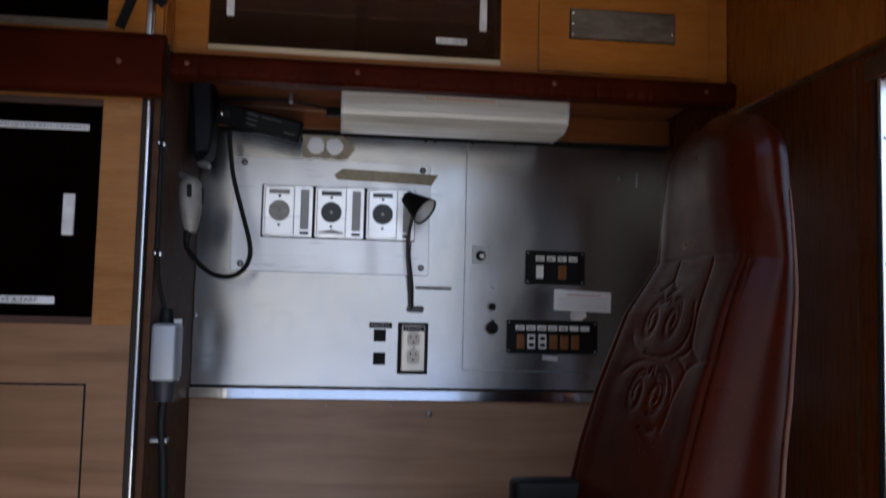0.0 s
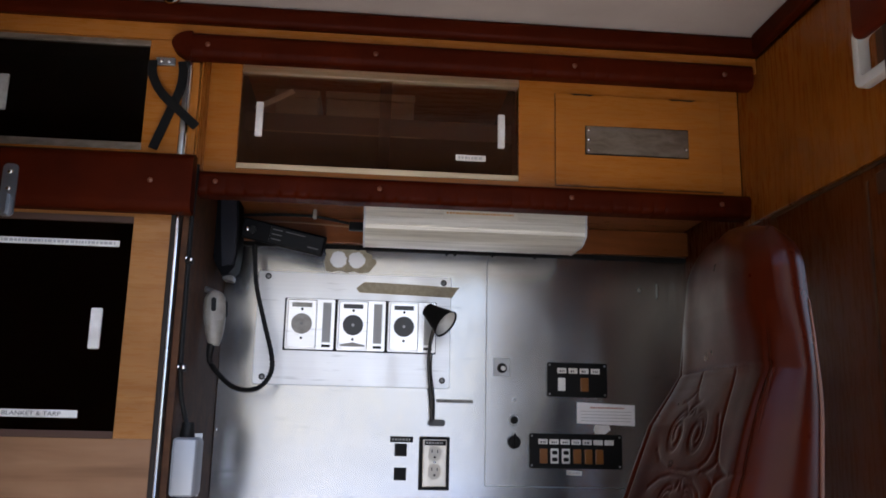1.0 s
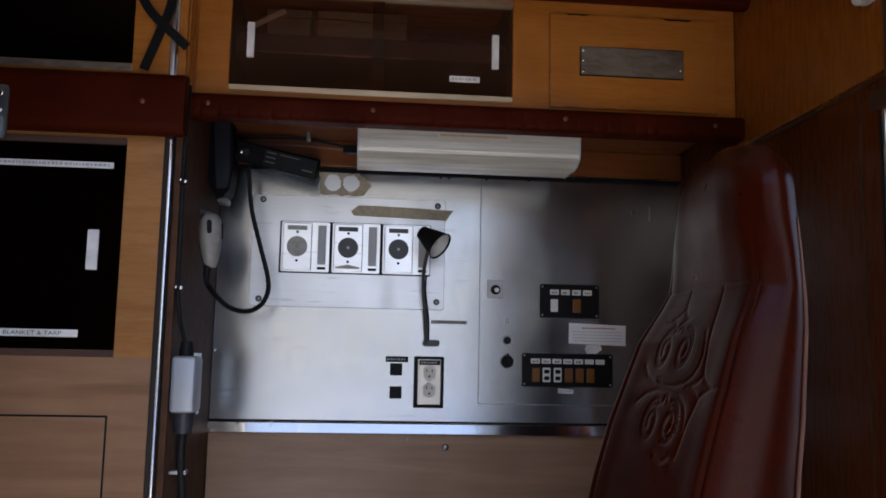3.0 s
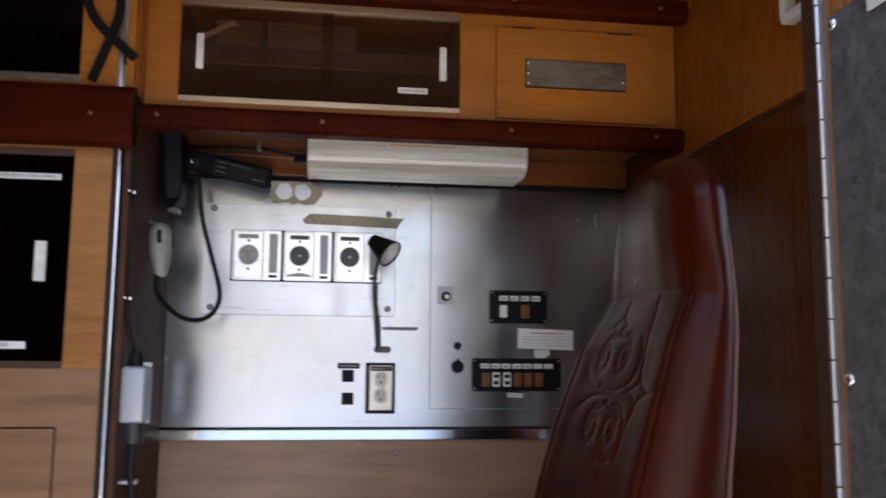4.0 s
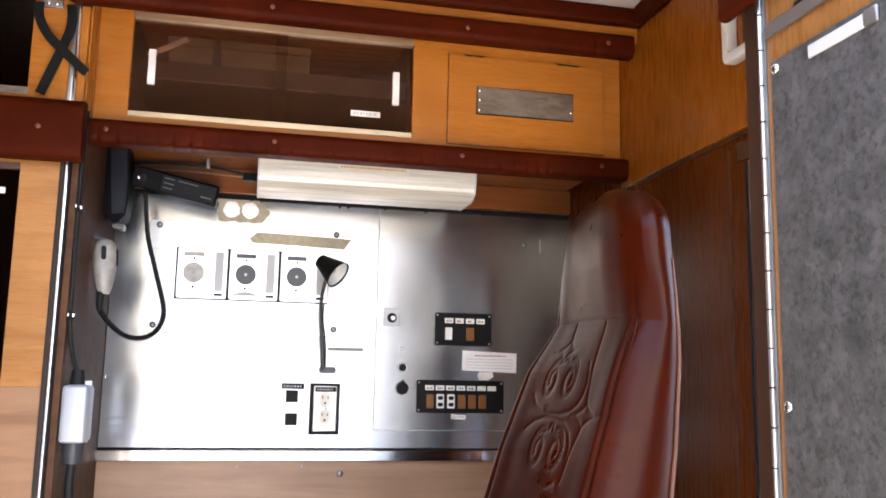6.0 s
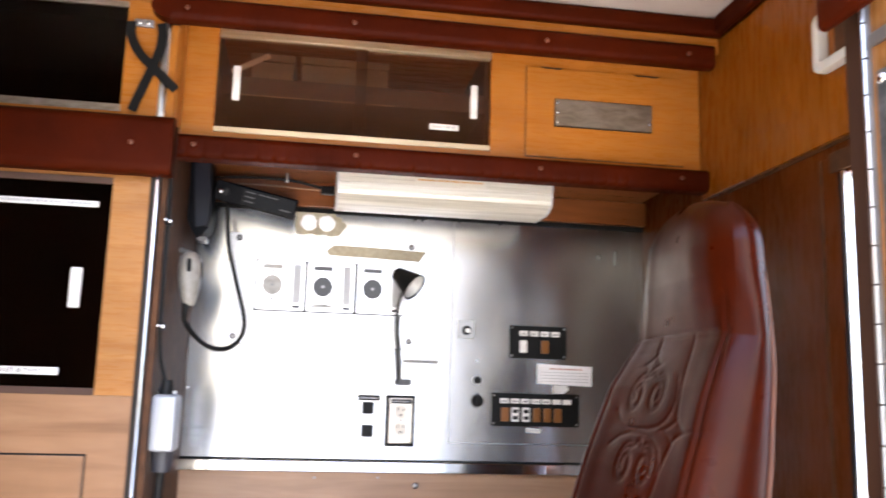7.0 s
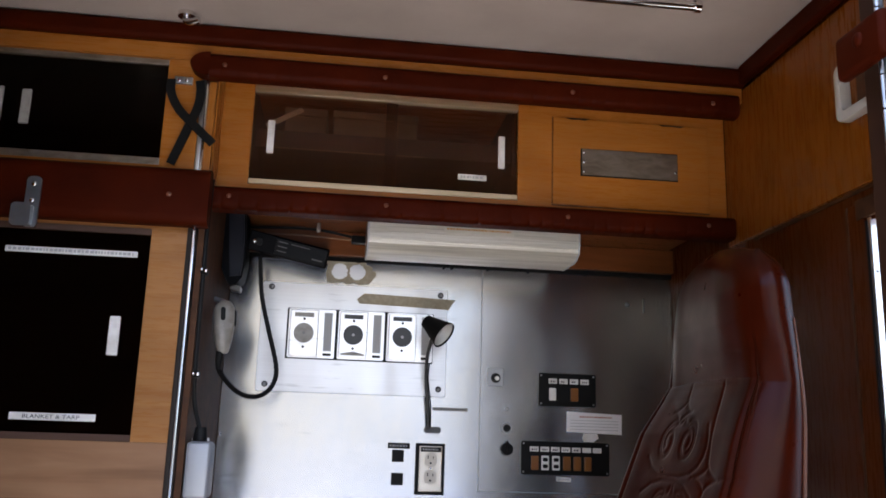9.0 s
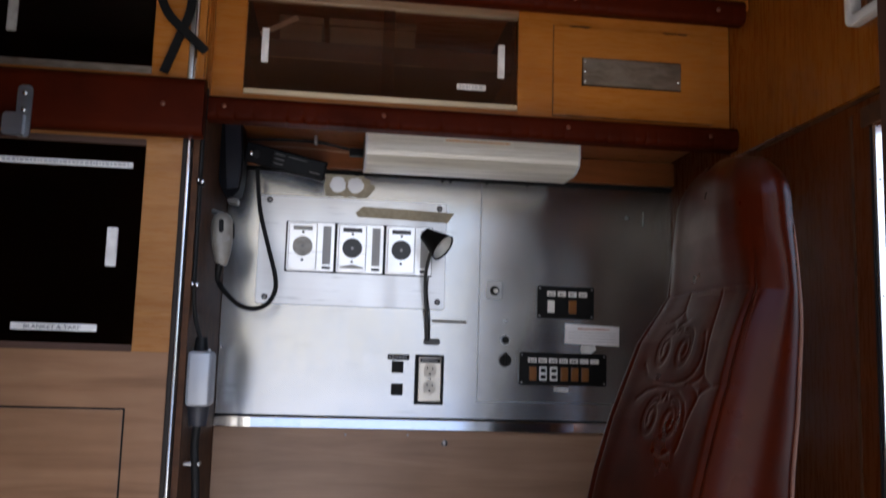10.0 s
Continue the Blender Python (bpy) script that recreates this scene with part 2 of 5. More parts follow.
def smooth_path(points, steps=8):
    """Catmull-Rom through the points."""
    p = [Vector(q) for q in points]
    p = [2 * p[0] - p[1]] + p + [2 * p[-1] - p[-2]]
    out = []
    for i in range(1, len(p) - 2):
        for k in range(steps):
            t = k / steps
            out.append(0.5 * (2 * p[i] + (p[i + 1] - p[i - 1]) * t + (2 * p[i - 1] - 5 * p[i] + 4 * p[i + 1] - p[i + 2]) * t * t + (3 * p[i] - p[i - 1] - 3 * p[i + 1] + p[i + 2]) * t**3))
    return out + [p[-2]]


def tube(points, r, n=10, steps=8, bm=None):
    bm = bm or bmesh.new()
    pts = smooth_path(points, steps) if steps > 1 else [Vector(q) for q in points]
    rings, up = [], Vector((0.31, 0.22, 0.92)).normalized()
    for i, p in enumerate(pts):
        d = (pts[min(i + 1, len(pts) - 1)] - pts[max(i - 1, 0)]).normalized()
        u = d.cross(up).normalized()
        w = d.cross(u)
        up = u.cross(d).normalized() if abs(u.cross(d).length) > 0.1 else up
        rr = r(i / (len(pts) - 1)) if callable(r) else r
        rings.append([bm.verts.new(p + rr * (math.cos(a) * u + math.sin(a) * w)) for a in (2 * math.pi * k / n for k in range(n))])
    for r0, r1 in zip(rings, rings[1:]):
        for k in range(n):
            bm.faces.new((r0[k], r0[(k + 1) % n], r1[(k + 1) % n], r1[k]))
    bm.faces.new(rings[0][::-1])
    bm.faces.new(rings[-1])
    return bm


def extrude_x(profile, x0, x1, bm=None):
    """A closed (y, z) outline drawn out along x."""
    bm = bm or bmesh.new()
    a = [bm.verts.new((x0, y, z)) for y, z in profile]
    b = [bm.verts.new((x1, y, z)) for y, z in profile]
    for k in range(len(profile)):
        j = (k + 1) % len(profile)
        bm.faces.new((a[k], a[j], b[j], b[k]))
    bm.faces.new(a[::-1])
    bm.faces.new(b)
    bmesh.ops.recalc_face_normals(bm, faces=bm.faces)
    return bm


def slab_y(outline, y0, y1, bm=None):
    """A flat (x, z) outline with thickness between y0 (front) and y1."""
    bm = bm or bmesh.new()
    a = [bm.verts.new((x, y0, z)) for x, z in outline]
    b = [bm.verts.new((x, y1, z)) for x, z in outline]
    for k in range(len(outline)):
        j = (k + 1) % len(outline)
        bm.faces.new((a[k], a[j], b[j], b[k]))
    bm.faces.new(a[::-1])
    bm.faces.new(b)
    bmesh.ops.recalc_face_normals(bm, faces=bm.faces)
    return bm


def rounded(x0, x1, z0, z1, r, n=5):
    out = []
    for cx, cz, a0 in ((x1 - r, z1 - r, 0), (x0 + r, z1 - r, 90), (x0 + r, z0 + r, 180), (x1 - r, z0 + r, 270)):
        out += [(cx + r * math.cos(radians(a0 + 90 * k / n)), cz + r * math.sin(radians(a0 + 90 * k / n))) for k in range(n + 1)]
    return out


def disc_y(x, z, r, y0, y1, n=24, bm=None):
    return slab_y([(x + r * math.cos(2 * math.pi * k / n), z + r * math.sin(2 * math.pi * k / n)) for k in range(n)], y0, y1, bm)


def roof(x0, x1, y0, y1, z0, z1, r=0.012, n=6):
    """A padded bar along x: flat back at y1, rounded front at y0."""
    prof = [(y1, z0), (y1, z1)]
    prof += [(y0 + r - r * math.sin(radians(90 * k / n)), z1 - r + r * math.cos(radians(90 * k / n))) for k in range(n + 1)]
    prof += [(y0 + r - r * math.cos(radians(90 * k / n)), z0 + r - r * math.sin(radians(90 * k / n))) for k in range(n + 1)]
    return extrude_x(prof, x0, x1)


def gathered(x0, x1, y0, y1, z0, z1, r, pitch, seed, depth=0.0035):
    """Padded bar like roof(), its lower front drawn in by stitched folds."""
    rnd, n = random.Random(seed), 8
    prof = [(y1, z1)] + [(y0 + r - r * math.sin(radians(90 * k / n)), z1 - r + r * math.cos(radians(90 * k / n))) for k in range(n + 1)]
    prof += [(y0, z0 + r + (z1 - z0 - 2 * r) * k / 5) for k in (4, 3, 2, 1)]
    prof += [(y0 + r - r * math.cos(radians(90 * k / n)), z0 + r - r * math.sin(radians(90 * k / n))) for k in range(n + 1)] + [(y1, z0)]
    folds, x = [], x0 + pitch * 0.6
    while x < x1:
        folds.append((x, rnd.uniform(0.5, 1.0)))
        x += pitch * rnd.uniform(0.75, 1.25)
    xs = [x0] + sorted(f + o for f, _ in folds for o in (-0.009, -0.005, -0.0025, 0.0, 0.0025, 0.005, 0.009) if x0 < f + o < x1) + [x1]
    bm, rows = bmesh.new(), []
    for x in xs:
        f, k = min(folds, key=lambda q: abs(q[0] - x))
        pull = depth * k * math.exp(-abs(x - f) / 0.0042)
        row = []
        for y, z in prof:
            low = min(1.0, max(0.0, (z1 - 0.3 * (z1 - z0) - z) / (0.55 * (z1 - z0))))
            inner = 0.0 if y > y1 - 0.001 else 1.0
            row.append(bm.verts.new((x, y + pull * low * inner, z + 0.7 * pull * inner * low)))
        rows.append(row)
    for a, b in zip(rows, rows[1:]):
        for k in range(len(prof)):
            j = (k + 1) % len(prof)
            bm.faces.new((a[k], a[j], b[j], b[k]))
    bm.faces.new(rows[0][::-1])
    bm.faces.new(rows[-1])
    bmesh.ops.recalc_face_normals(bm, faces=bm.faces)
    return bm


def smooth(me, angle=28):
    me.polygons.foreach_set("use_smooth", [True] * len(me.polygons))
    me.set_sharp_from_angle(angle=radians(angle))


def part(name, bm, material, parent=None, label="", kind="", at_origin=False):
    """Links a bmesh as one mesh object; below a parent it is laid relative to the parent's place.
    at_origin keeps the mesh's own origin at the world's, so that brushed metal shares one grain."""
    if parent is not None and not at_origin:
        off = Vector(parent["at"])
        bmesh.ops.translate(bm, verts=bm.verts, vec=-off)
    me = bpy.data.meshes.new(name)
    angle = 40 if bm.faces.layers.int.get("flat_sided") is None else 21
    bm.to_mesh(me)
    bm.free()
    smooth(me, angle)
    me.materials.append(material)
    ob = new(name, me)
    if parent is not None:
        ob.parent = parent
        ob["at"] = (0.0, 0.0, 0.0) if at_origin else tuple(parent["at"])
        if at_origin:
            ob.location = -Vector(parent["at"])
    else:
        ob["at"] = (0.0, 0.0, 0.0)
    return tagged(ob, label=label, kind=kind)


def thing(name, at, label, category, group=""):
    ob = new(name)
    ob.empty_display_size = 0.02
    ob.location = at
    ob["at"] = tuple(at)
    return tagged(ob, label=label, category=category, group=group)


def structure(name, bm, material, label=""):
    return part(name, bm, material, None, label, "structure")


def bars(x0, x1, z, h, y, parent, material, seed, name="lettering"):
    """Unreadable writing as a row of plain bars, one mesh."""
    rnd, bm, x = random.Random(seed), bmesh.new(), x0
    while x < x1 - h * 0.4:
        w = min(h * rnd.uniform(0.5, 1.5), x1 - x)
        box(x, x + w, y - 0.0006, y + 0.0002, z - h / 2, z + h / 2, bm=bm)
        x += w + h * rnd.uniform(0.35, 0.7)
    return part(name, bm, material, parent)


# Plan: y = 2 is the steel wall, x = -0.305 and x = 0.842 close its recess
WALL, FACE, UPPER, SIDE, BULK = 2.0, 1.53, 1.626, -0.305, 0.842
CEIL, DOOR_Y, DOOR_X0, DOOR_X1 = 1.670, 0.80, -0.50, 0.671
BACK = -2.1

# Large structure
# Unseen ground: blue yard and pale apron shape reflections and bounce light.
structure("ground", box(-900, 900, -900, 900, -0.75, -0.6), ground_mat, "unseen asphalt yard, tinted blue to reflect in the steel")
structure("pavement", box(-9, 9, -4.5, 4.5, -0.6, -0.585), apron_mat, "unseen pale tan concrete apron beside the vehicle, added for bounce and reflection")
# Unseen reflector wall: its cream colour warms the upper steel.
structure("wall_reflector", turned(box(-16, 40, -0.4, 0.0, -0.6, 7.5), pose(0, -24.0, 0, 0, 0, -72)), reflector_mat, "unseen cream wall added across the yard to warm the steel reflection")
structure("floor", box(BACK, BULK + 0.03, DOOR_Y, WALL + 0.05, -0.06, 0.0), floor_mat, "grey vinyl floor of the vehicle")
structure("ceiling", box(BACK, BULK + 0.06, DOOR_Y - 0.02, WALL + 0.05, CEIL, CEIL + 0.05), ceiling_mat, "pale off-white headliner of the vehicle roof")
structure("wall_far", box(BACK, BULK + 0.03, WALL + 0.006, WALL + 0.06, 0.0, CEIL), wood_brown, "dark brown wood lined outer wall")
# Dark panel added to close off the cab, which is not modelled.
cab_dark = mat("cab_fill", (0.03, 0.026, 0.024), 0.7, spec=0.2)
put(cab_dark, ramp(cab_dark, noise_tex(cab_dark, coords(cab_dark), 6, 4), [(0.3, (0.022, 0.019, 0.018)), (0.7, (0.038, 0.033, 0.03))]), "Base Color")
structure("cab_panel", turned(box(-0.38, 0.7, -0.02, 0.02, -0.35, 1.5), pose(1.33, 1.35, 0, -20, 0, 0)), cab_dark, "dark panel added to fill the view beyond the bulkhead opening")
structure("wall_rear", box(BACK - 0.05, BACK, DOOR_Y, WALL + 0.06, 0.0, CEIL), wood_z, "wood veneered rear wall")


def holed_wall_y(x0, x1, z0, z1, hx0, hx1, hz0, hz1, y0, y1):
    bm = box(x0, hx0, y0, y1, z0, z1)
    box(hx1, x1, y0, y1, z0, z1, bm=bm)
    if hz0 > z0:
        box(hx0, hx1, y0, y1, z0, hz0, bm=bm)
    box(hx0, hx1, y0, y1, hz1, z1, bm=bm)
    return bm


structure("wall_near", holed_wall_y(BACK, BULK + 0.06, -0.35, CEIL + 0.05, DOOR_X0, DOOR_X1 + 0.02, -0.35, 1.56, DOOR_Y, DOOR_Y + 0.05), body_paint, "painted metal side wall with the open doorway")
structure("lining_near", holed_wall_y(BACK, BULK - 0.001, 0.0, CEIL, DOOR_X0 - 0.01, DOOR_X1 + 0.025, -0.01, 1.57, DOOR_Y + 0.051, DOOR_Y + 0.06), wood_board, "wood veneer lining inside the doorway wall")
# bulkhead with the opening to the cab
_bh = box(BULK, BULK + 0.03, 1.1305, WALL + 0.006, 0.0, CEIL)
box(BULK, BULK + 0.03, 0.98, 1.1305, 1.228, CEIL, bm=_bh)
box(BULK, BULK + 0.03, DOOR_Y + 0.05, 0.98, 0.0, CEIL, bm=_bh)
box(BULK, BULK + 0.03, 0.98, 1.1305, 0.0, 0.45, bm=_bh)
structure("wall_bulkhead", _bh, wood_cab, "wood veneer bulkhead towards the cab, darkened for its shade")

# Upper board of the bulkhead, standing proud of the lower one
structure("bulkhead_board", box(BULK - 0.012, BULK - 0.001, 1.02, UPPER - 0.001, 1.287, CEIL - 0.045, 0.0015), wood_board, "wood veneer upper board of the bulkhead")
trim_open = structure("trim_opening", box(BULK - 0.003, BULK + 0.011, 1.122, 1.1300, 0.45, 1.232, 0.001), mat("bright_strip", grey(0.85), 0.3, 1.0), "bright metal strip edging the bulkhead opening")
structure("trim_opening_edge", box(BULK - 0.005, BULK - 0.0012, 1.1305, 1.1345, 0.45, 1.228), rubber, "black edge of the bulkhead opening")
structure("trim_bulkhead", box(BULK - 0.004, BULK - 0.0005, 1.02, 1.52, 1.281, 1.287), wood_brown, "dark joint below the upper board")
structure("trim_bulkhead_upright", box(BULK - 0.006, BULK - 0.001, 1.181, 1.187, 0.0, 1.262), wood_brown, "dark upright joint in the bulkhead")

structure("trim_post", box(BULK - 0.0045, BULK - 0.0008, 1.1348, 1.1808, 0.0, 1.262, 0.001), wood_cab, "wood post beside the bulkhead opening, darkened like the bulkhead")

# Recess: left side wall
structure("wall_recess", box(SIDE - 0.012, SIDE, FACE + 0.02, WALL, 0.0, CEIL), wood_brown, "brown laminated side of the recess, shade put into its colour")
# steel wall and the wood below it
structure("wall_steel", box(SIDE + 0.002, BULK - 0.002, WALL - 0.004, WALL + 0.002, 0.664, 1.287), steel, "brushed stainless steel wall panel with faint smears")
structure("wall_lower", box(SIDE + 0.002, BULK - 0.002, WALL - 0.006, WALL + 0.004, 0.0, 0.655), wood_lower, "pale brown wood veneer below the steel wall")
def facet_strip(x0, x1, profile, seed):
    """A bright strip along x of short flats, each leaning its own way so the reflection breaks into bright and dark
    blocks.
    """
    rnd, bm, x, m = random.Random(seed), bmesh.new(), x0, len(profile)
    bm.faces.layers.int.new("flat_sided")
    while x < x1 - 0.001:
        xe = min(x1, x + rnd.choice((0.03, 0.045, 0.06, 0.085)))
        lean, skew = rnd.choice((0.0, 0.0001, 0.0002, 0.0003, -0.0001, 0.0001, -0.0006)), rnd.uniform(-0.004, 0.004)
        ends = []
        for q in (x, xe):
            inner = q not in (x0, x1)
            ends.append([bm.verts.new((q + (skew * (z - 0.665) / 0.022 if inner else 0), y + (lean * (1 if z > 0.667 else -1) if y < WALL - 0.01 else 0), z)) for y, z in profile])
        for k in range(m):
            bm.faces.new((ends[0][k], ends[0][(k + 1) % m], ends[1][(k + 1) % m], ends[1][k]))
        bm.faces.new(ends[0][::-1])
        bm.faces.new(ends[1])
        x = xe
    bmesh.ops.recalc_face_normals(bm, faces=bm.faces)
    return bm


structure("trim_steel", facet_strip(SIDE + 0.002, BULK - 0.003, [(WALL - 0.0065, 0.6525), (WALL - 0.0203, 0.653), (WALL - 0.0213, 0.6545), (WALL - 0.0219, 0.6765), (WALL - 0.0209, 0.678), (WALL - 0.0045, 0.6785)], 17), edging, "polished metal edging strip between steel and wood")
structure("trim_joint", box(SIDE + 0.002, BULK - 0.003, WALL - 0.0075, WALL - 0.0045, 0.679, 0.6825), dark_gap, "dark joint over the edging strip")
structure("trim_wall_top", box(SIDE, BULK - 0.003, WALL - 0.03, WALL - 0.004, 1.292, 1.3545, 0.002), wood_under, "wood ledge above the steel wall")
structure("trim_wall_gap", box(SIDE, BULK - 0.003, WALL - 0.012, WALL - 0.003, 1.2815, 1.292), dark_gap, "dark gap above the steel wall")

# Fascia along the ceiling and its padded edging
structure("fascia", box(BACK + 0.01, BULK - 0.013, FACE, FACE + 0.02, 1.594, CEIL - 0.001), wood_x, "wood veneer fascia below the ceiling")
structure("trim_ceiling", roof(BACK + 0.01, BULK - 0.013, FACE - 0.022, FACE - 0.001, 1.628, CEIL - 0.001), vinyl, "padded oxblood vinyl trim along the ceiling")
structure("trim_ceiling_bulkhead", box(BULK - 0.032, BULK - 0.0125, 0.865, FACE - 0.023, 1.628, CEIL - 0.001, 0.006), vinyl, "padded oxblood vinyl trim along the ceiling over the bulkhead")


def screw(x, y, z, r=0.0045, name="screw", material=None, parent=None):
    """A domed screw head facing the doorway."""
    bm = bmesh.new()
    bmesh.ops.create_uvsphere(bm, u_segments=12, v_segments=8, radius=r)
    bmesh.ops.scale(bm, vec=(1, 0.5, 1), verts=bm.verts)
    bmesh.ops.translate(bm, vec=(x, y, z), verts=bm.verts)
    return part(name, bm, material or chrome, parent)


carton_mat = mat("pale_carton", (0.27, 0.23, 0.18), 0.55)
put(carton_mat, ramp(carton_mat, noise_tex(carton_mat, coords(carton_mat), 14, 4), [(0.3, (0.23, 0.20, 0.15)), (0.7, (0.30, 0.26, 0.20))]), "Base Color")
# Cabinet inside painted dark to stand for the unlit space behind the doors.
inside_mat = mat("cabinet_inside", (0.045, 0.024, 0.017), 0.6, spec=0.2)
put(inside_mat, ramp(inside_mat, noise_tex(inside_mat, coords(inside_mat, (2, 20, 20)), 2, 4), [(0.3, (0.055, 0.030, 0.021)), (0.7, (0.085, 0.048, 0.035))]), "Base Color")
# Scuffed metal, tinted brown to take in the wood it reflects.
scuffed = mat("scuffed_plate", (0.30, 0.25, 0.19), 0.45, 0.8)
put(scuffed, ramp(scuffed, noise_tex(scuffed, coords(scuffed, (8, 8, 20)), 3, 5, 0.5), [(0.3, (0.20, 0.155, 0.11)), (0.7, (0.36, 0.30, 0.24))]), "Base Color")
for z in (1.14, 0.95, 0.76):
    screw(BULK + 0.004, 1.1215, z, 0.003, "rivet", dull_metal, trim_open)

# Upper cabinet unit over the recess
cab = thing("wall_cabinet", (0.27, UPPER, 1.30), "orange-brown wood wall cabinet with smoked sliding doors over the steel wall", "cabinet")
cab_bm = box(SIDE, -0.238, UPPER, UPPER + 0.02, 1.335, 1.60)
box(0.346, BULK - 0.013, UPPER, UPPER + 0.02, 1.335, 1.60, bm=cab_bm)
box(-0.238, 0.346, UPPER, UPPER + 0.02, 1.335, 1.366, bm=cab_bm)
box(-0.238, 0.346, UPPER, UPPER + 0.02, 1.598, 1.60, bm=cab_bm)
part("front_frame", cab_bm, wood_x, cab)
part("cheek", box(SIDE + 0.0004, SIDE + 0.0026, FACE + 0.0195, UPPER - 0.0005, 1.352, 1.5995), wood_z, cab)
part("bottom", box(SIDE, BULK - 0.013, UPPER + 0.02, WALL - 0.004, 1.355, 1.372), wood_under, cab, "brown wood underside")
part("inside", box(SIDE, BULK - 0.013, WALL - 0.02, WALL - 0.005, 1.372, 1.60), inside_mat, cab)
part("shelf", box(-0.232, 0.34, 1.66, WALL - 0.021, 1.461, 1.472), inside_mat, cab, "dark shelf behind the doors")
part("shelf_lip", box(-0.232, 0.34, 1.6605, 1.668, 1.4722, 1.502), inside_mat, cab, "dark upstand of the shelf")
part("shelf_edge", box(-0.20, 0.14, 1.6575, 1.6598, 1.4600, 1.4622), carton_mat, cab, "thin pale shelf edge")
for x in (-0.238, 0.342):
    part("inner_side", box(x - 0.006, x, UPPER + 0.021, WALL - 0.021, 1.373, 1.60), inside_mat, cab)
part("top_board", box(SIDE, BULK - 0.013, FACE + 0.02, WALL - 0.004, 1.601, 1.615), wood_x, cab)
for n, (a, b, dy) in enumerate(((-0.237, 0.075, 0.004), (0.05, 0.345, 0.009))):
    part("sliding_door", box(a, b, UPPER + dy, UPPER + dy + 0.004, 1.377, 1.582, 0.0008, 1), acrylic, cab, "dark smoked acrylic sliding door")
for z0, z1 in ((1.366, 1.378), (1.574, 1.586)):
    part("track", box(-0.237, 0.345, UPPER - 0.004, UPPER + 0.018, z0, z1, 0.0012), warm_alu, cab, "aluminium sliding track")
part("track", box(-0.237, 0.345, UPPER - 0.001, UPPER + 0.018, 1.587, 1.598, 0.001), warm_alu, cab, "pale metal strip over the track")
for x0, x1 in ((-0.205, -0.190), (0.301, 0.316)):
    part("finger_pull", box(x0, x1, UPPER - 0.002, UPPER + 0.006, 1.437, 1.512, 0.002), white_tape, cab, "white plastic finger pull")
lab = part("label_strip", box(0.213, 0.277, UPPER + 0.0068, UPPER + 0.0086, 1.408, 1.421, 0.0005, 1), white_tape, cab, "white printed label strip")
bars(0.219, 0.272, 1.4145, 0.005, UPPER + 0.0066, lab, pale_ink, 3)
part("access_panel", box(0.424, 0.787, UPPER - 0.005, UPPER - 0.0005, 1.362, 1.566, 0.0012), wood_x, cab, "wood veneer access panel with worn top edge")
part("joint", box(0.4228, 0.7882, UPPER - 0.0012, UPPER + 0.001, 1.3605, 1.5672), wood_brown, cab)
for x0, x1, z in ((0.455, 0.51, 1.564), (0.67, 0.735, 1.5635)):
    part("chipped_edge", slab_y([(x0, z + 0.002), (x0 + 0.01, z - 0.0015), (x0 + 0.5 * (x1 - x0), z - 0.0005), (x1 - 0.012, z - 0.002), (x1, z + 0.002)], UPPER - 0.0056, UPPER - 0.0048), dark_gap, cab, "chipped dark edge")
pl = part("cover_plate", slab_y(rounded(0.490, 0.712, 1.434, 1.494, 0.003), UPPER - 0.008, UPPER - 0.0052), scuffed, cab, "scuffed brownish metal cover plate")
part("edge_line", slab_y([(0.487, 1.431), (0.713, 1.4315), (0.7135, 1.4965), (0.488, 1.495)], UPPER - 0.0064, UPPER - 0.0046), dark_gap, cab, "dark edge line round the cover plate")
for x, z in ((0.495, 1.486), (0.495, 1.464), (0.495, 1.441), (0.707, 1.452)):
    screw(x, UPPER - 0.008, z, 0.0032, parent=pl)
for x0, x1, z1, w in ((-0.175, -0.082, 1.572, 0.16), (-0.066, 0.125, 1.573, 0.15)):
    bx = thing("carton", ((x0 + x1) / 2, 1.70, 1.473), "pale carton stored behind the smoked cabinet doors", "box", "cartons in the wall cabinet")
    part("body", box(x0, x1, 1.70, 1.70 + w, 1.473, z1 - 0.018, 0.003), carton_mat, bx)
    part("lid", box(x0 - 0.002, x1 + 0.002, 1.697, 1.702 + w, z1 - 0.017, z1, 0.002), carton_mat, bx)
fold = thing("folded_paper", (-0.185, 1.69, 1.473), "white folded paper leaning against a carton", "paper")
part("sheet", turned(box(-0.006, 0.006, -0.0012, 0.0012, -0.05, 0.042, 0.0004, 1), pose(-0.172, 1.690, 1.545, -6, 58, 0)), white_tape, fold)
cham = thing("padded_trim", (0.27, UPPER - 0.03, 1.30), "padded oxblood vinyl edging under the wall cabinet", "trim")
part("padding", gathered(SIDE + 0.003, BULK - 0.014, UPPER - 0.045, UPPER - 0.0005, 1.298, 1.347, 0.014, 0.031, 5, 0.0028), vinyl, cham)
for x in (-0.268, 0.056, 0.448, 0.765):
    screw(x, UPPER - 0.0455, 1.324, 0.0050, "button", button_mat, cham)
bol = thing("padded_bolster", (0.25, FACE - 0.03, 1.552), "padded oxblood vinyl bolster along the cabinet top", "trim")
_b = gathered(-0.318, BULK - 0.034, FACE - 0.032, FACE - 0.0005, 1.551, 1.602, 0.015, 0.036, 9, 0.0017)
part("padding", _b, vinyl, bol)
part("end_cap", turned(slab_y([(-0.318 - 0.038 * math.sin(radians(a)), 1.5765 + 0.0255 * math.cos(radians(a))) for a in range(0, 181, 12)], FACE - 0.031, FACE - 0.001), Matrix.Identity(4)), vinyl, bol)
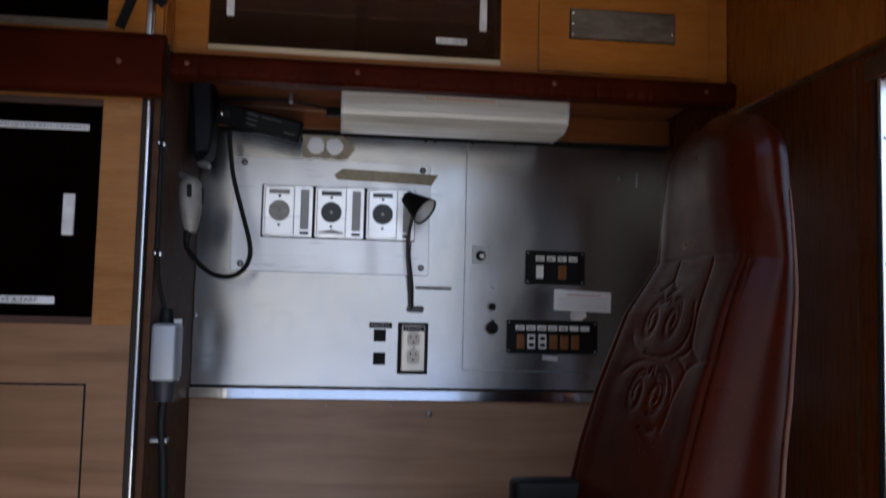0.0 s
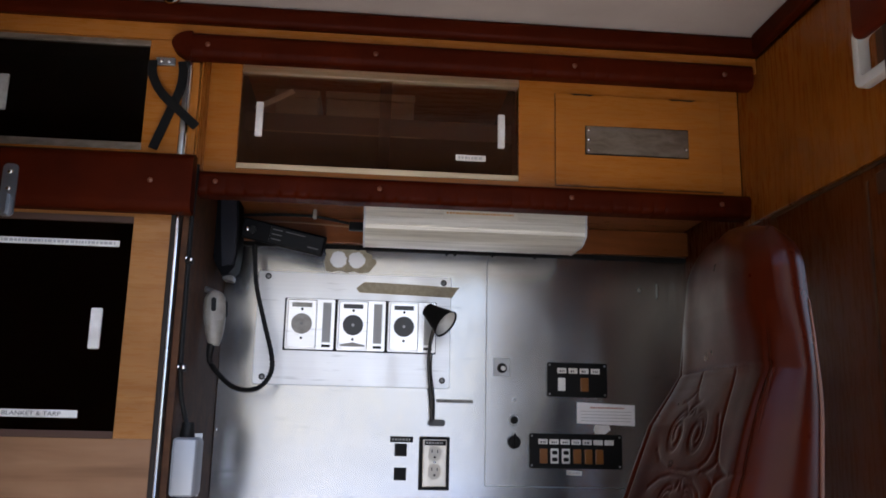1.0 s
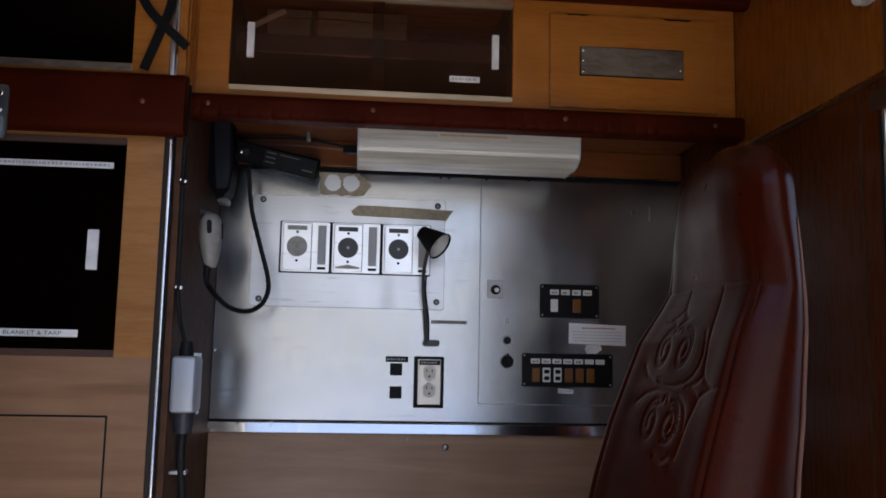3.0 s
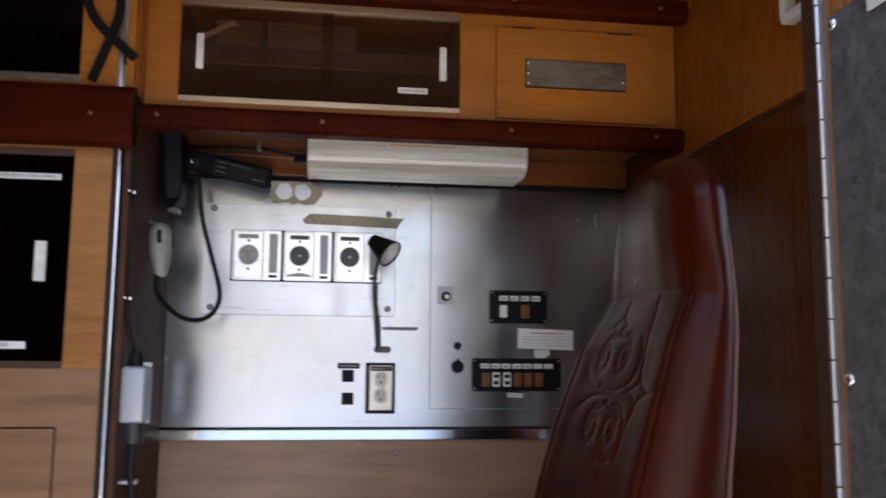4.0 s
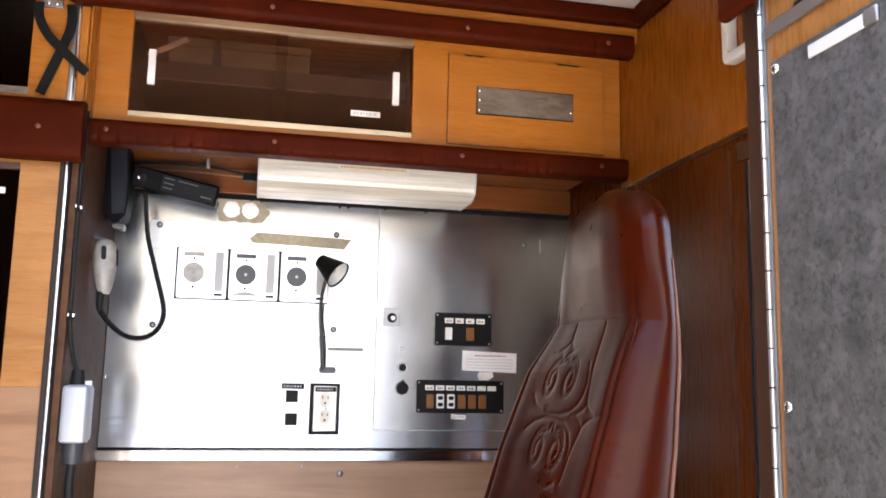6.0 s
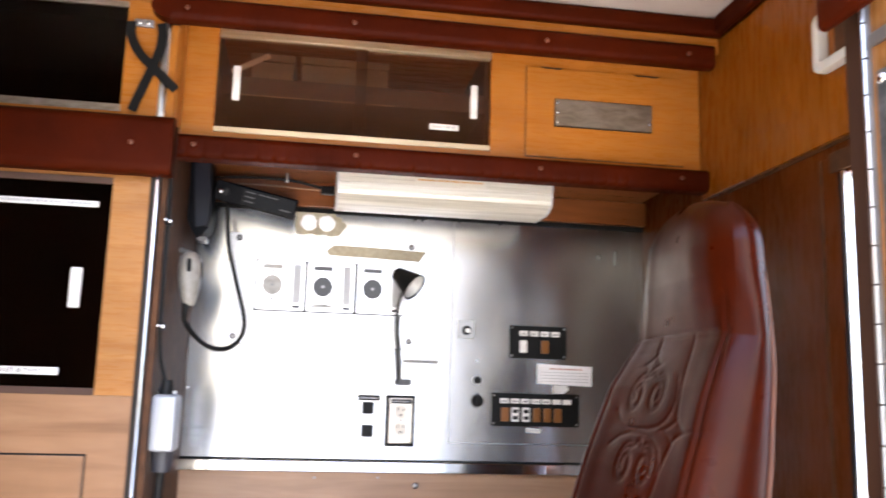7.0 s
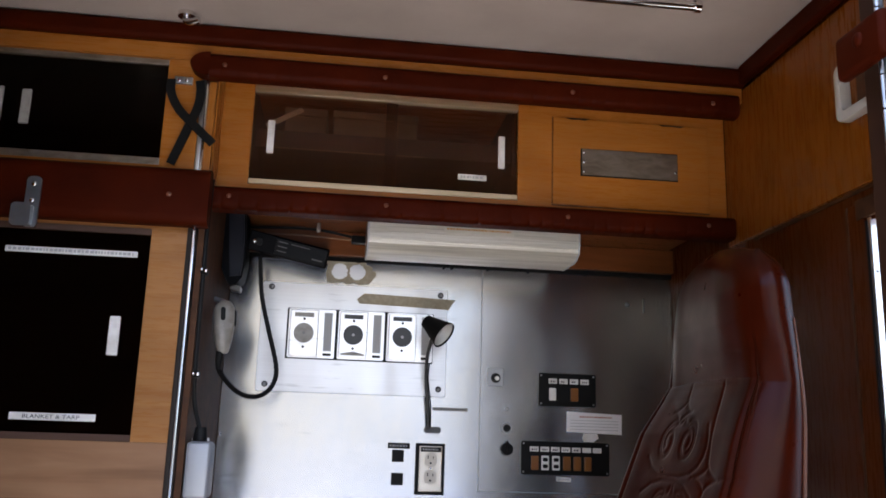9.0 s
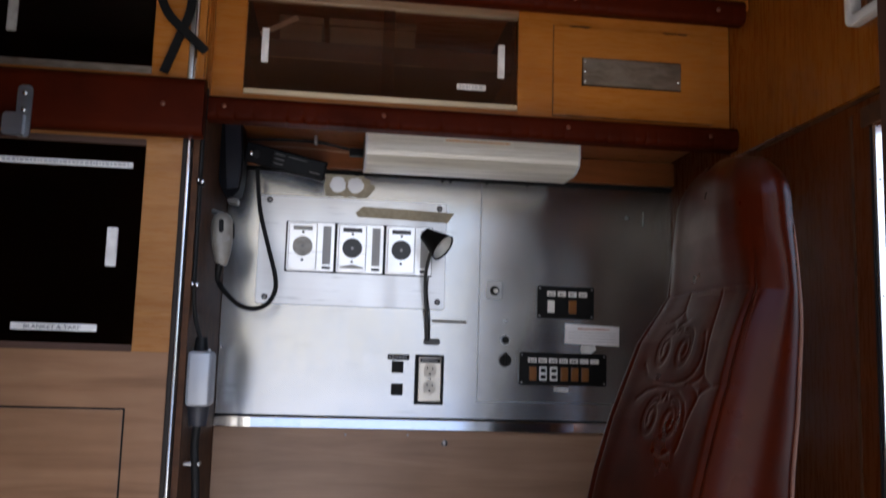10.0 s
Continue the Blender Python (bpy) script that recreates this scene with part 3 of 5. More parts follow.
for x in (-0.287, 0.038, 0.436, 0.747):
    screw(x, FACE - 0.0325, 1.575, 0.0050, "button", button_mat, bol)

# Tall cabinet left of the recess
tall = thing("tall_cabinet", (-0.8, FACE, 0.0), "full-height wood veneer cabinet with black smoked doors", "cabinet")
TX0 = -1.35


def holed_board(x0, x1, z0, z1, holes):
    """Board in the plane of the cabinet front with stacked openings (hx0, hx1, hz0, hz1), from the top down."""
    bm, top = bmesh.new(), z1
    for hx0, hx1, hz0, hz1 in holes:
        box(x0, x1, FACE, FACE + 0.018, hz1, top, bm=bm)
        box(x0, hx0, FACE, FACE + 0.018, hz0, hz1, bm=bm)
        box(hx1, x1, FACE, FACE + 0.018, hz0, hz1, bm=bm)
        top = hz0
    box(x0, x1, FACE, FACE + 0.018, z0, top, bm=bm)
    return bm


part("front_frame", holed_board(TX0, -0.334, 1.300, 1.593, [(-1.05, -0.403, 1.366, 1.589)]), wood_x, tall)
part("middle_front", holed_board(TX0, -0.334, 0.8257, 1.2998, [(-1.05, -0.402, 0.8265, 1.232)]), wood_mid, tall, "wood veneer front, made paler for its sheen")
part("lower_front", box(TX0, -0.334, FACE, FACE + 0.018, 0.0, 0.8255, 0.0006, 1), wood_pale, tall, "pale wood veneer lower front")
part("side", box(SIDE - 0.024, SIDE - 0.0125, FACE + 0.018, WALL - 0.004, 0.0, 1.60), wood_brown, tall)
part("back", box(TX0, -0.335, FACE + 0.12, FACE + 0.135, 0.0, 1.60), wood_brown, tall)
part("upper_door", box(-1.04, -0.404, FACE + 0.004, FACE + 0.009, 1.378, 1.581), acrylic_black, tall, "black smoked acrylic sliding door")
part("lower_door", box(-1.04, -0.403, FACE + 0.004, FACE + 0.009, 0.838, 1.222), acrylic_black, tall, "black smoked acrylic sliding door")
for z0, z1 in ((1.365, 1.379), (1.578, 1.589), (0.825, 0.838), (1.221, 1.233)):
    part("track", box(-1.05, -0.4025, FACE - 0.003, FACE + 0.014, z0, z1, 0.001), scuffed if z0 > 1.3 else inside_mat, tall, "dull sliding track")
for x0, x1, z0, z1 in ((-0.733, -0.715, 1.435, 1.508), (-0.680, -0.662, 1.433, 1.505), (-0.463, -0.443, 0.984, 1.059)):
    part("finger_pull", box(x0, x1, FACE - 0.001, FACE + 0.006, z0, z1, 0.002), white_tape if z0 < 1.2 else grey_plastic, tall, "white plastic finger pull" if z0 < 1.2 else "grey plastic finger pull")
lab = part("label_strip", box(-0.671, -0.425, FACE + 0.0022, FACE + 0.0042, 1.175, 1.1865, 0.0004, 1), white_tape, tall, "white printed label strip")
bars(-0.665, -0.432, 1.181, 0.0048, FACE + 0.0020, lab, pale_ink, 5)
lab = part("label_strip", box(-0.623, -0.469, FACE + 0.0022, FACE + 0.0042, 0.860, 0.8735, 0.0004, 1), white_tape, tall, "white printed label strip reading blanket and tarp")


def words(text, x, z, size, y, parent, material, squeeze=1.0):
    """Raised lettering facing the doorway, its left end at x and its baseline at z."""
    cu = bpy.data.curves.new("lettering", "FONT")
    cu.body, cu.size, cu.extrude = text, size, 0.0002
    cu.materials.append(material)
    ob = new("lettering", cu)
    ob.parent = parent
    ob.location = Vector((x, y, z)) - Vector(parent["at"])
    ob.rotation_euler = (radians(90), 0, 0)
    ob.scale = (squeeze, 1, 1)
    return ob


words("BLANKET & TARP", -0.6, 0.8632, 0.0105, FACE + 0.0018, lab, ink, 1.25)
part("drawer_front", box(-1.0, -0.409, FACE - 0.0015, FACE + 0.004, 0.2, 0.717, 0.0015), wood_pale, tall, "pale flush wood veneer door")
part("joint", box(-1.003, -0.4055, FACE - 0.0004, FACE + 0.003, 0.197, 0.7205), dark_gap, tall)
# Corner edging: dark below the padded band, aluminium above.
edge_dark = mat("dark_edging", (0.022, 0.017, 0.014), 0.5, spec=0.2)
part("corner_post", box(-0.334, -0.3246, FACE - 0.003, FACE + 0.010, 0.0, 1.299, 0.002), edge_dark, tall, "dark corner edging")
part("corner_post", box(-0.334, -0.3246, FACE - 0.003, FACE + 0.010, 1.3, 1.55, 0.002), alu, tall, "bright aluminium corner edging")
part("corner_bead", box(-0.3245, -0.3182, FACE - 0.006, FACE + 0.012, 0.0, 1.55, 0.002), chrome, tall, "bright metal corner bead")
part("corner_post", box(-0.3181, SIDE - 0.0115, FACE - 0.003, FACE + 0.018, 0.0, 1.299, 0.001), edge_dark, tall, "dark corner edging")
part("corner_post", box(-0.3181, SIDE + 0.0004, FACE + 0.002, FACE + 0.0192, 1.3, 1.55, 0.001), wood_z, tall)

band = thing("padded_band", (-0.8, FACE - 0.02, 1.235), "wide padded oxblood vinyl band across the tall cabinet", "trim")
part("padding", roof(TX0, SIDE + 0.012, FACE - 0.045, FACE - 0.007, 1.238, 1.352, 0.02), vinyl, band)
screw(-0.368, FACE - 0.045, 1.294, 0.0050, "button", button_mat, band)

# Things on the steel wall
SW = WALL - 0.004


def wall_thing(name, x, z, label, category, group=""):
    return thing(name, (x, SW, z), label, category, group)


gas = wall_thing("outlet_panel", 0.01, 0.952, "satin metal plate with three white gas outlets", "panel")
part("plate", slab_y(rounded(-0.222, 0.243, 0.951, 1.2195, 0.006), SW - 0.004, SW - 0.0012), plate_alu, gas, at_origin=True)
# Slightly larger dull plate draws the shadow line at the plate edge.
part("edge_line", slab_y(rounded(-0.2235, 0.2445, 0.9495, 1.2205, 0.006), SW - 0.0013, SW - 0.0003), dull_metal, gas, "thin dull plate standing for the shadow line")
for x, z in ((-0.2, 1.208), (0.225, 1.206), (-0.201, 0.967), (0.226, 0.969)):
    w = part("washer", disc_y(x, z, 0.0075, SW - 0.0065, SW - 0.004), neck_metal, gas)
    screw(x, SW - 0.0065, z, 0.0045, parent=w, material=dull_metal)
part("recess_frame", slab_y(rounded(-0.157, 0.209, 1.031, 1.157, 0.002), SW - 0.0055, SW - 0.0038), black, gas, "dark frame round the outlets")
outlet_white = steel_mat("outlet_satin", 0.95, 0.36, 0.6)
dial_grey = mat("dial_grey", (0.045, 0.048, 0.052), 0.4)
strip_grey = mat("strip_grey", (0.40, 0.41, 0.42), 0.4)
for k, (x, face, dial) in enumerate(((-0.155, outlet_white, grey_plastic), (-0.033, outlet_white, dial_grey), (0.089, outlet_white, dial_grey))):
    o = part("gas_outlet", slab_y(rounded(x + 0.003, x + 0.118, 1.034, 1.155, 0.004), SW - 0.012, SW - 0.005), face, gas, "white gas outlet plate with a round socket", at_origin=True)
    part("front_plate", box(x + 0.006, x + 0.076, SW - 0.018, SW - 0.012, 1.037, 1.152, 0.002), outlet_white, o, at_origin=True)
    part("socket_ring", disc_y(x + 0.041, 1.094, 0.0245, SW - 0.0205, SW - 0.0178, 28), dial, o, "round socket")
    part("socket", disc_y(x + 0.041, 1.094, 0.0035, SW - 0.0222, SW - 0.0203), dull_metal, o)
    part("name_strip", box(x + 0.017, x + 0.064, SW - 0.0192, SW - 0.0178, 1.134, 1.1445), dial, o)
    part("side_strip", box(x + 0.090, x + 0.110, SW - 0.0135, SW - 0.0118, 1.052, 1.147), strip_grey, o, "grey side strip")
    part("side_label", box(x + 0.090, x + 0.110, SW - 0.0135, SW - 0.0118, 1.040, 1.046), black, o)
    for z in (1.129, 1.060):
        screw(x + 0.041, SW - 0.018, z, 0.0032, parent=o, material=black)
    if k == 1:
        part("pointer", slab_y([(x + 0.012, 1.047), (x + 0.012, 1.043), (x + 0.070, 1.043), (x + 0.070, 1.047), (x + 0.041, 1.053)], SW - 0.0195, SW - 0.0178), grey_plastic, o)

# tape residue: two pale discs on a torn brown patch, and a long strip
_r = random.Random(4)
patch = [(-0.067, 1.287), (-0.066, 1.27), (-0.068, 1.25), (-0.065, 1.226), (-0.05, 1.224), (-0.03, 1.229), (-0.012, 1.223), (0.004, 1.228), (0.022, 1.223), (0.040, 1.227), (0.052, 1.240), (0.060, 1.252), (0.055, 1.262), (0.050, 1.258), (0.046, 1.27), (0.032, 1.278), (0.03, 1.286), (0.012, 1.28), (0.0, 1.286), (-0.016, 1.281), (-0.03, 1.287), (-0.05, 1.284)]
res = wall_thing("tape_residue", 0.0, 1.22, "torn brown adhesive patch with two pale discs on the steel", "residue")
ragged = []
for (a, b), (c, d) in zip(patch, patch[1:] + patch[:1]):
    ragged += [(a + (c - a) * k / 3 + _r.uniform(-0.0014, 0.0014), b + (d - b) * k / 3 + _r.uniform(-0.0014, 0.0014)) for k in range(3)]
part("patch", slab_y(ragged, SW - 0.0012, SW - 0.0003), residue, res)
for x in (-0.034, 0.010):
    rim = [0.0200 + _r.uniform(-0.0016, 0.0014) for _ in range(30)]
    part("bare_disc", slab_y([(x + q * math.cos(2 * math.pi * i / 30), 1.256 + q * math.sin(2 * math.pi * i / 30)) for i, q in enumerate(rim)], SW - 0.0022, SW - 0.001), plate_alu, res, "ragged bare metal disc", at_origin=True)
res = wall_thing("tape_strip", 0.14, 1.17, "strip of old brown tape across the plate", "tape")
part("strip", slab_y([(0.012, 1.186), (0.031, 1.202), (0.15, 1.1995), (0.264, 1.196), (0.256, 1.186), (0.247, 1.170), (0.14, 1.173), (0.02, 1.1755)], SW - 0.0052, SW - 0.0042), residue, res)
res = wall_thing("label_strip", 0.26, 0.915, "worn grey label strip on the steel", "label")
part("strip", box(0.214, 0.302, SW - 0.0012, SW - 0.0002, 0.917, 0.9255), grey_plastic, res)
bars(0.218, 0.298, 0.9212, 0.004, SW - 0.0012, res, ink, 8)

# gooseneck lamp
lamp = wall_thing("gooseneck_lamp", 0.215, 0.868, "small black gooseneck lamp fixed to the steel wall", "lamp")
part("base", slab_y(rounded(0.195, 0.235, 0.862, 0.877, 0.006), SW - 0.014, SW - 0.0003), neck_metal, lamp, "dark metal base")
part("neck", tube([(0.203, SW - 0.012, 0.870), (0.199, SW - 0.022, 0.93), (0.192, SW - 0.035, 0.99), (0.190, SW - 0.06, 1.04), (0.197, SW - 0.085, 1.085)], 0.0042, 10), neck_metal, lamp, "flexible metal neck")
part("wire", tube([(0.209, SW - 0.010, 0.874), (0.207, SW - 0.016, 0.93), (0.198, SW - 0.025, 0.99), (0.197, SW - 0.05, 1.03)], 0.0018, 8), rubber, lamp)


def shade_bm(a, d, profile, wall, n=32):
    """A hollow turned shell along d from a; profile: (length, radius)."""
    bm = bmesh.new()
    d = Vector(d).normalized()
    q = d.to_track_quat("Z", "Y").to_matrix()
    rows = [(h, r) for h, r in profile] + [(h, max(r - wall, 0.0005)) for h, r in profile[::-1]]
    rings = [[bm.verts.new(Vector(a) + q @ Vector((r * math.cos(2 * math.pi * k / n), r * math.sin(2 * math.pi * k / n), h))) for k in range(n)] for h, r in rows]
    for r0, r1 in zip(rings, rings[1:]):
        for k in range(n):
            bm.faces.new((r0[k], r0[(k + 1) % n], r1[(k + 1) % n], r1[k]))
    bmesh.ops.recalc_face_normals(bm, faces=bm.faces)
    return bm


_tip, _dir = Vector((0.180, SW - 0.105, 1.126)), Vector((0.052, -0.035, -0.045)).normalized()
part("shade", shade_bm(_tip, _dir, [(0.0, 0.002), (0.0, 0.016), (0.012, 0.019), (0.05, 0.031), (0.062, 0.0345)], 0.0018), black, lamp, "black conical shade")
part("reflector", shade_bm(_tip + _dir * 0.02, _dir, [(0.0, 0.001), (0.004, 0.016), (0.038, 0.0315)], 0.001), lens_glass, lamp, "pale reflector")
_bb = bmesh.new()
bmesh.ops.create_uvsphere(_bb, u_segments=14, v_segments=10, radius=0.009)
bmesh.ops.translate(_bb, vec=_tip + _dir * 0.04, verts=_bb.verts)
part("bulb", _bb, lens_glass, lamp)

# mains socket and the two square openings
sock = wall_thing("mains_socket", 0.212, 0.715, "cream double mains socket in a black surround", "socket")
part("surround", slab_y(rounded(0.1755, 0.248, 0.7145, 0.837, 0.002), SW - 0.004, SW - 0.0003), black, sock)
pl = part("plate", box(0.184, 0.241, SW - 0.009, SW - 0.004, 0.722, 0.831, 0.0025), mat("cream_plate", (0.74, 0.69, 0.60), 0.33, 0.55), sock, "cream cover plate")
part("name_strip", box(0.188, 0.238, SW - 0.0102, SW - 0.0088, 0.817, 0.828), black, pl)
bars(0.192, 0.234, 0.8225, 0.004, SW - 0.0102, pl, pale_ink, 11)
socket_face = mat("cream_socket", (0.66, 0.62, 0.54), 0.35)
for z in (0.798, 0.757):
    f = part("receptacle", slab_y([(0.2125 + 0.0175 * max(-0.86, min(0.86, math.cos(radians(a)))), z + 0.0175 * math.sin(radians(a))) for a in range(0, 360, 12)], SW - 0.0115, SW - 0.0088), socket_face, pl, "round receptacle")
    for dx, h in ((-0.0065, 0.008), (0.0065, 0.0065)):
        part("slot", box(0.2125 + dx - 0.001, 0.2125 + dx + 0.001, SW - 0.0119, SW - 0.0114, z + 0.002, z + 0.002 + h), dark_gap, f)
    part("slot", disc_y(0.2125, z - 0.008, 0.0026, SW - 0.0119, SW - 0.0114, 12), dark_gap, f)
screw(0.2125, SW - 0.009, 0.7775, 0.0035, parent=pl)
for z, n in ((0.805, 1), (0.750, 2)):
    sq = wall_thing("blanking_plug", 0.1325, z, "small square black blanking plug on the steel", "plug", "square plugs")
    part("face", box(0.118, 0.147, SW - 0.003, SW - 0.0003, z - 0.0145, z + 0.0145, 0.001), black, sq)
res = wall_thing("label_strip", 0.134, 0.829, "small black label over the square plugs", "label")
part("strip", box(0.107, 0.161, SW - 0.0018, SW - 0.0002, 0.8225, 0.836), black, res)
bars(0.111, 0.157, 0.829, 0.0045, SW - 0.0018, res, pale_ink, 12)

# raised switch sheet with its fittings
sheet = wall_thing("switch_sheet", 0.52, 0.727, "brushed steel sheet carrying the switch panels", "panel")
part("sheet", slab_y(rounded(0.334, 0.757, 0.727, 1.279, 0.003), SW - 0.0032, SW - 0.0003), steel, sheet, at_origin=True)
part("edge", box(0.3318, 0.3345, SW - 0.0025, SW - 0.0004, 0.726, 1.279), dull_metal, sheet)
part("edge", box(0.3345, 0.735, SW - 0.0025, SW - 0.0004, 0.7252, 0.7272), dull_metal, sheet)
part("latch", box(0.762, 0.7645, SW - 0.004, SW - 0.0003, 1.188, 1.225, 0.0008), dull_metal, sheet, "thin metal slot edge")
screw(0.718, SW - 0.003, 1.207, 0.006, "rivet", dull_metal, sheet)
SS = SW - 0.0034
key = thing("key_switch", (0.369, SS, 0.983), "metal plated toggle switch with a bright tip", "switch")
part("plate", box(0.351, 0.390, SS - 0.003, SS, 0.983, 1.028, 0.001), dull_metal, key)
part("collar", cyl((0.3715, SS - 0.002, 1.003), (0.3715, SS - 0.009, 1.003), 0.0125, 0.011), black, key)
part("lever", cyl((0.3715, SS - 0.009, 1.003), (0.3715, SS - 0.022, 1.001), 0.0045, 0.0055), white_plastic, key, "white lever tip")
pil = thing("pilot_light", (0.401, SS, 0.927), "tiny metal pilot light", "light")
part("bezel", cyl((0.401, SS, 0.927), (0.401, SS - 0.004, 0.927), 0.0045), dull_metal, pil)
btn = thing("push_button", (0.401, SS, 0.88), "round black push button with a metal rim", "button")
part("rim", cyl((0.401, SS, 0.88), (0.401, SS - 0.004, 0.88), 0.0125, 0.0115), dull_metal, btn)
part("cap", cyl((0.401, SS - 0.003, 0.88), (0.401, SS - 0.012, 0.88), 0.0095, 0.0085), black, btn)
knob = thing("rotary_knob", (0.402, SS, 0.829), "round black rotary knob with a pointer", "knob")
part("dial", cyl((0.402, SS, 0.829), (0.402, SS - 0.012, 0.829), 0.0165, 0.0145, 28), black, knob)
part("pointer", box(0.400, 0.404, SS - 0.019, SS - 0.010, 0.818, 0.849, 0.0012), black, knob)


def switch_panel(x0, x1, z0, z1, labels, switches, label):
    p = thing("rocker_panel", ((x0 + x1) / 2, SS, z0), label, "switch panel", "switch panels")
    part("housing", slab_y(rounded(x0, x1, z0, z1, 0.005), SS - 0.009, SS), black, p)
    for cx in (x0 + 0.006, x1 - 0.006):
        for cz in (z0 + 0.006, z1 - 0.006):
            screw(cx, SS - 0.009, cz, 0.0026, parent=p, material=dull_metal)
    for i, (a, b, c, d, blank) in enumerate(labels):
        l = part("legend", box(a, b, SS - 0.0104, SS - 0.0088, c, d, 0.0006, 1), white_tape, p, "white legend tag")
        if not blank:
            bars(a + 0.005, b - 0.005, (c + d) / 2 - 0.001, 0.004, SS - 0.0104, l, ink, 40 + i)
    for a, b, c, d, kind in switches:
        m = {"amber": amber, "white": white_plastic}[kind]
        r = part("rocker", box(a, b, SS - 0.0145, SS - 0.0088, c, d, 0.0018), m, p, {"amber": "dark amber rocker switch", "white": "white rocker switch"}[kind])
        if kind == "white" and d - c < 0.036 and x1 - x0 > 0.2:
            for z in (c + 0.0095, d - 0.0095):
                part("window", slab_y(rounded(a + 0.003, b - 0.003, z - 0.0045, z + 0.0045, 0.003), SS - 0.0152, SS - 0.0142), black, r)
    return p


switch_panel(0.481, 0.629, 0.938, 1.020, [(0.506 + i * 0.0275, 0.506 + i * 0.0275 + 0.022, 0.994, 1.007, False) for i in range(4)],
             [(0.507, 0.525, 0.952, 0.983, "white"), (0.562, 0.582, 0.951, 0.984, "amber")], "black switch panel with one white and one amber rocker")
switch_panel(0.4375, 0.663, 0.770, 0.8505, [(0.459 + i * 0.0268, 0.459 + i * 0.0268 + 0.0225, 0.8255, 0.8375, i > 4) for i in range(7)],
             [(0.462, 0.481, 0.781, 0.815, "amber"), (0.488, 0.507, 0.781, 0.816, "white"), (0.5155, 0.5345, 0.781, 0.816, "white"), (0.543, 0.562, 0.781, 0.815, "amber"), (0.570, 0.589, 0.781, 0.815, "amber"), (0.597, 0.616, 0.781, 0.815, "amber")],
             "long black switch panel with white and amber rockers")
res = thing("notice_sticker", (0.627, SS, 0.873), "white notice sticker with a red heading", "sticker")
part("paper", slab_y([(0.556, 0.926), (0.699, 0.922), (0.698, 0.872), (0.555, 0.876)], SS - 0.0012, SS - 0.0002), mat("sticker_paper", (0.88, 0.87, 0.88), 0.45), res)
bars(0.589, 0.672, 0.914, 0.0035, SS - 0.0012, res, red_ink, 20)
for i in range(4):
    bars(0.565, 0.690, 0.905 - i * 0.0075, 0.0016, SS - 0.0011, res, pale_ink, 30 + i, "text_line")
part("tape", slab_y([(0.60, 0.873), (0.635, 0.873), (0.638, 0.862), (0.625, 0.852), (0.60, 0.852), (0.596, 0.862)], SS - 0.0009, SS - 0.0001), white_tape, res, "torn tape remnant")
res = thing("label_strip", (0.548, SS, 0.753), "small white label under the switch panel", "label")
part("strip", slab_y([(0.529, 0.766), (0.567, 0.7635), (0.566, 0.753), (0.5285, 0.7545)], SS - 0.0012, SS - 0.0002), white_tape, res)
bars(0.534, 0.562, 0.7595, 0.003, SS - 0.0012, res, pale_ink, 22)
for x, z in ((-0.298, 0.843), (0.35, 1.19), (0.342, 0.735)):
    tagged(screw(x, SW - 0.001, z, 0.004), "small metal rivet on the steel wall", "rivet")
for x, z, r in ((0.011, 0.638, 0.003), (0.163, 0.640, 0.003), (0.255, 0.622, 0.008)):
    tagged(screw(x, WALL - 0.0065, z, r, material=dull_metal), "screw in the wood below the steel wall", "screw")

# strip light under the cabinet
fl = thing("strip_light", (0.274, 1.80, 1.25), "ribbed aluminium strip light, switched off, under the cabinet", "light")
prof = [(1.747, 1.354), (1.7475, 1.336), (1.7495, 1.3355), (1.7495, 1.334), (1.748, 1.3335), (1.749, 1.3105), (1.751, 1.310), (1.751, 1.3085), (1.7495, 1.308), (1.751, 1.2925), (1.753, 1.292), (1.7535, 1.290), (1.7525, 1.2895), (1.754, 1.283), (1.7565, 1.2815), (1.772, 1.275), (1.775, 1.272), (1.80, 1.2675), (1.90, 1.270), (1.915, 1.275), (1.915, 1.354)]
part("housing", extrude_x(prof, 0.029, 0.519), lamp_alu, fl, "ribbed aluminium housing")
for a, b in ((0.025, 0.029), (0.519, 0.523)):
    part("end_cap", extrude_x([(y - (0.001 if y < 1.8 else -0.001), z - (0.001 if z < 1.3 else 0)) for y, z in prof], a, b), mat("end_cap_grey", grey(0.55), 0.5), fl, "pale end cap")
st = part("notice", box(0.20, 0.365, 1.7475, 1.7483, 1.3125, 1.330), mat("amber_notice", (0.74, 0.70, 0.60), 0.45, 0.3), fl, "pale notice strip with orange print")
orange_ink = mat("orange_ink", (0.62, 0.30, 0.05), 0.6)
bars(0.207, 0.358, 1.3230, 0.0040, 1.7474, st, orange_ink, 33)
seal = wall_thing("sealant_bead", 0.25, 1.283, "uneven black sealant bead along the top of the steel wall", "sealant")
_q = random.Random(21)
part("bead", tube([(-0.09 + i * 0.0305, SW - 0.003, 1.2855 + _q.uniform(-0.0022, 0.0022)) for i in range(26)], 0.0030, 6, 3), rubber, seal)
for x in (0.231, 0.252, 0.345, 0.452, 0.605):
    part("blob", cyl((x, SW - 0.0005, 1.2795), (x, SW - 0.007, 1.279), 0.0038, 0.0028, 10), rubber, seal)
cb = thing("lamp_cable", (-0.03, 1.77, 1.33), "thin dark cable clipped below the cabinet to the strip light", "cable")
part("cord", tube([(-0.29, 1.925, 1.338), (-0.18, 1.905, 1.340), (-0.091, 1.90, 1.338), (-0.03, 1.905, 1.330), (0.012, 1.908, 1.322)], 0.0035, 8), rubber, cb)
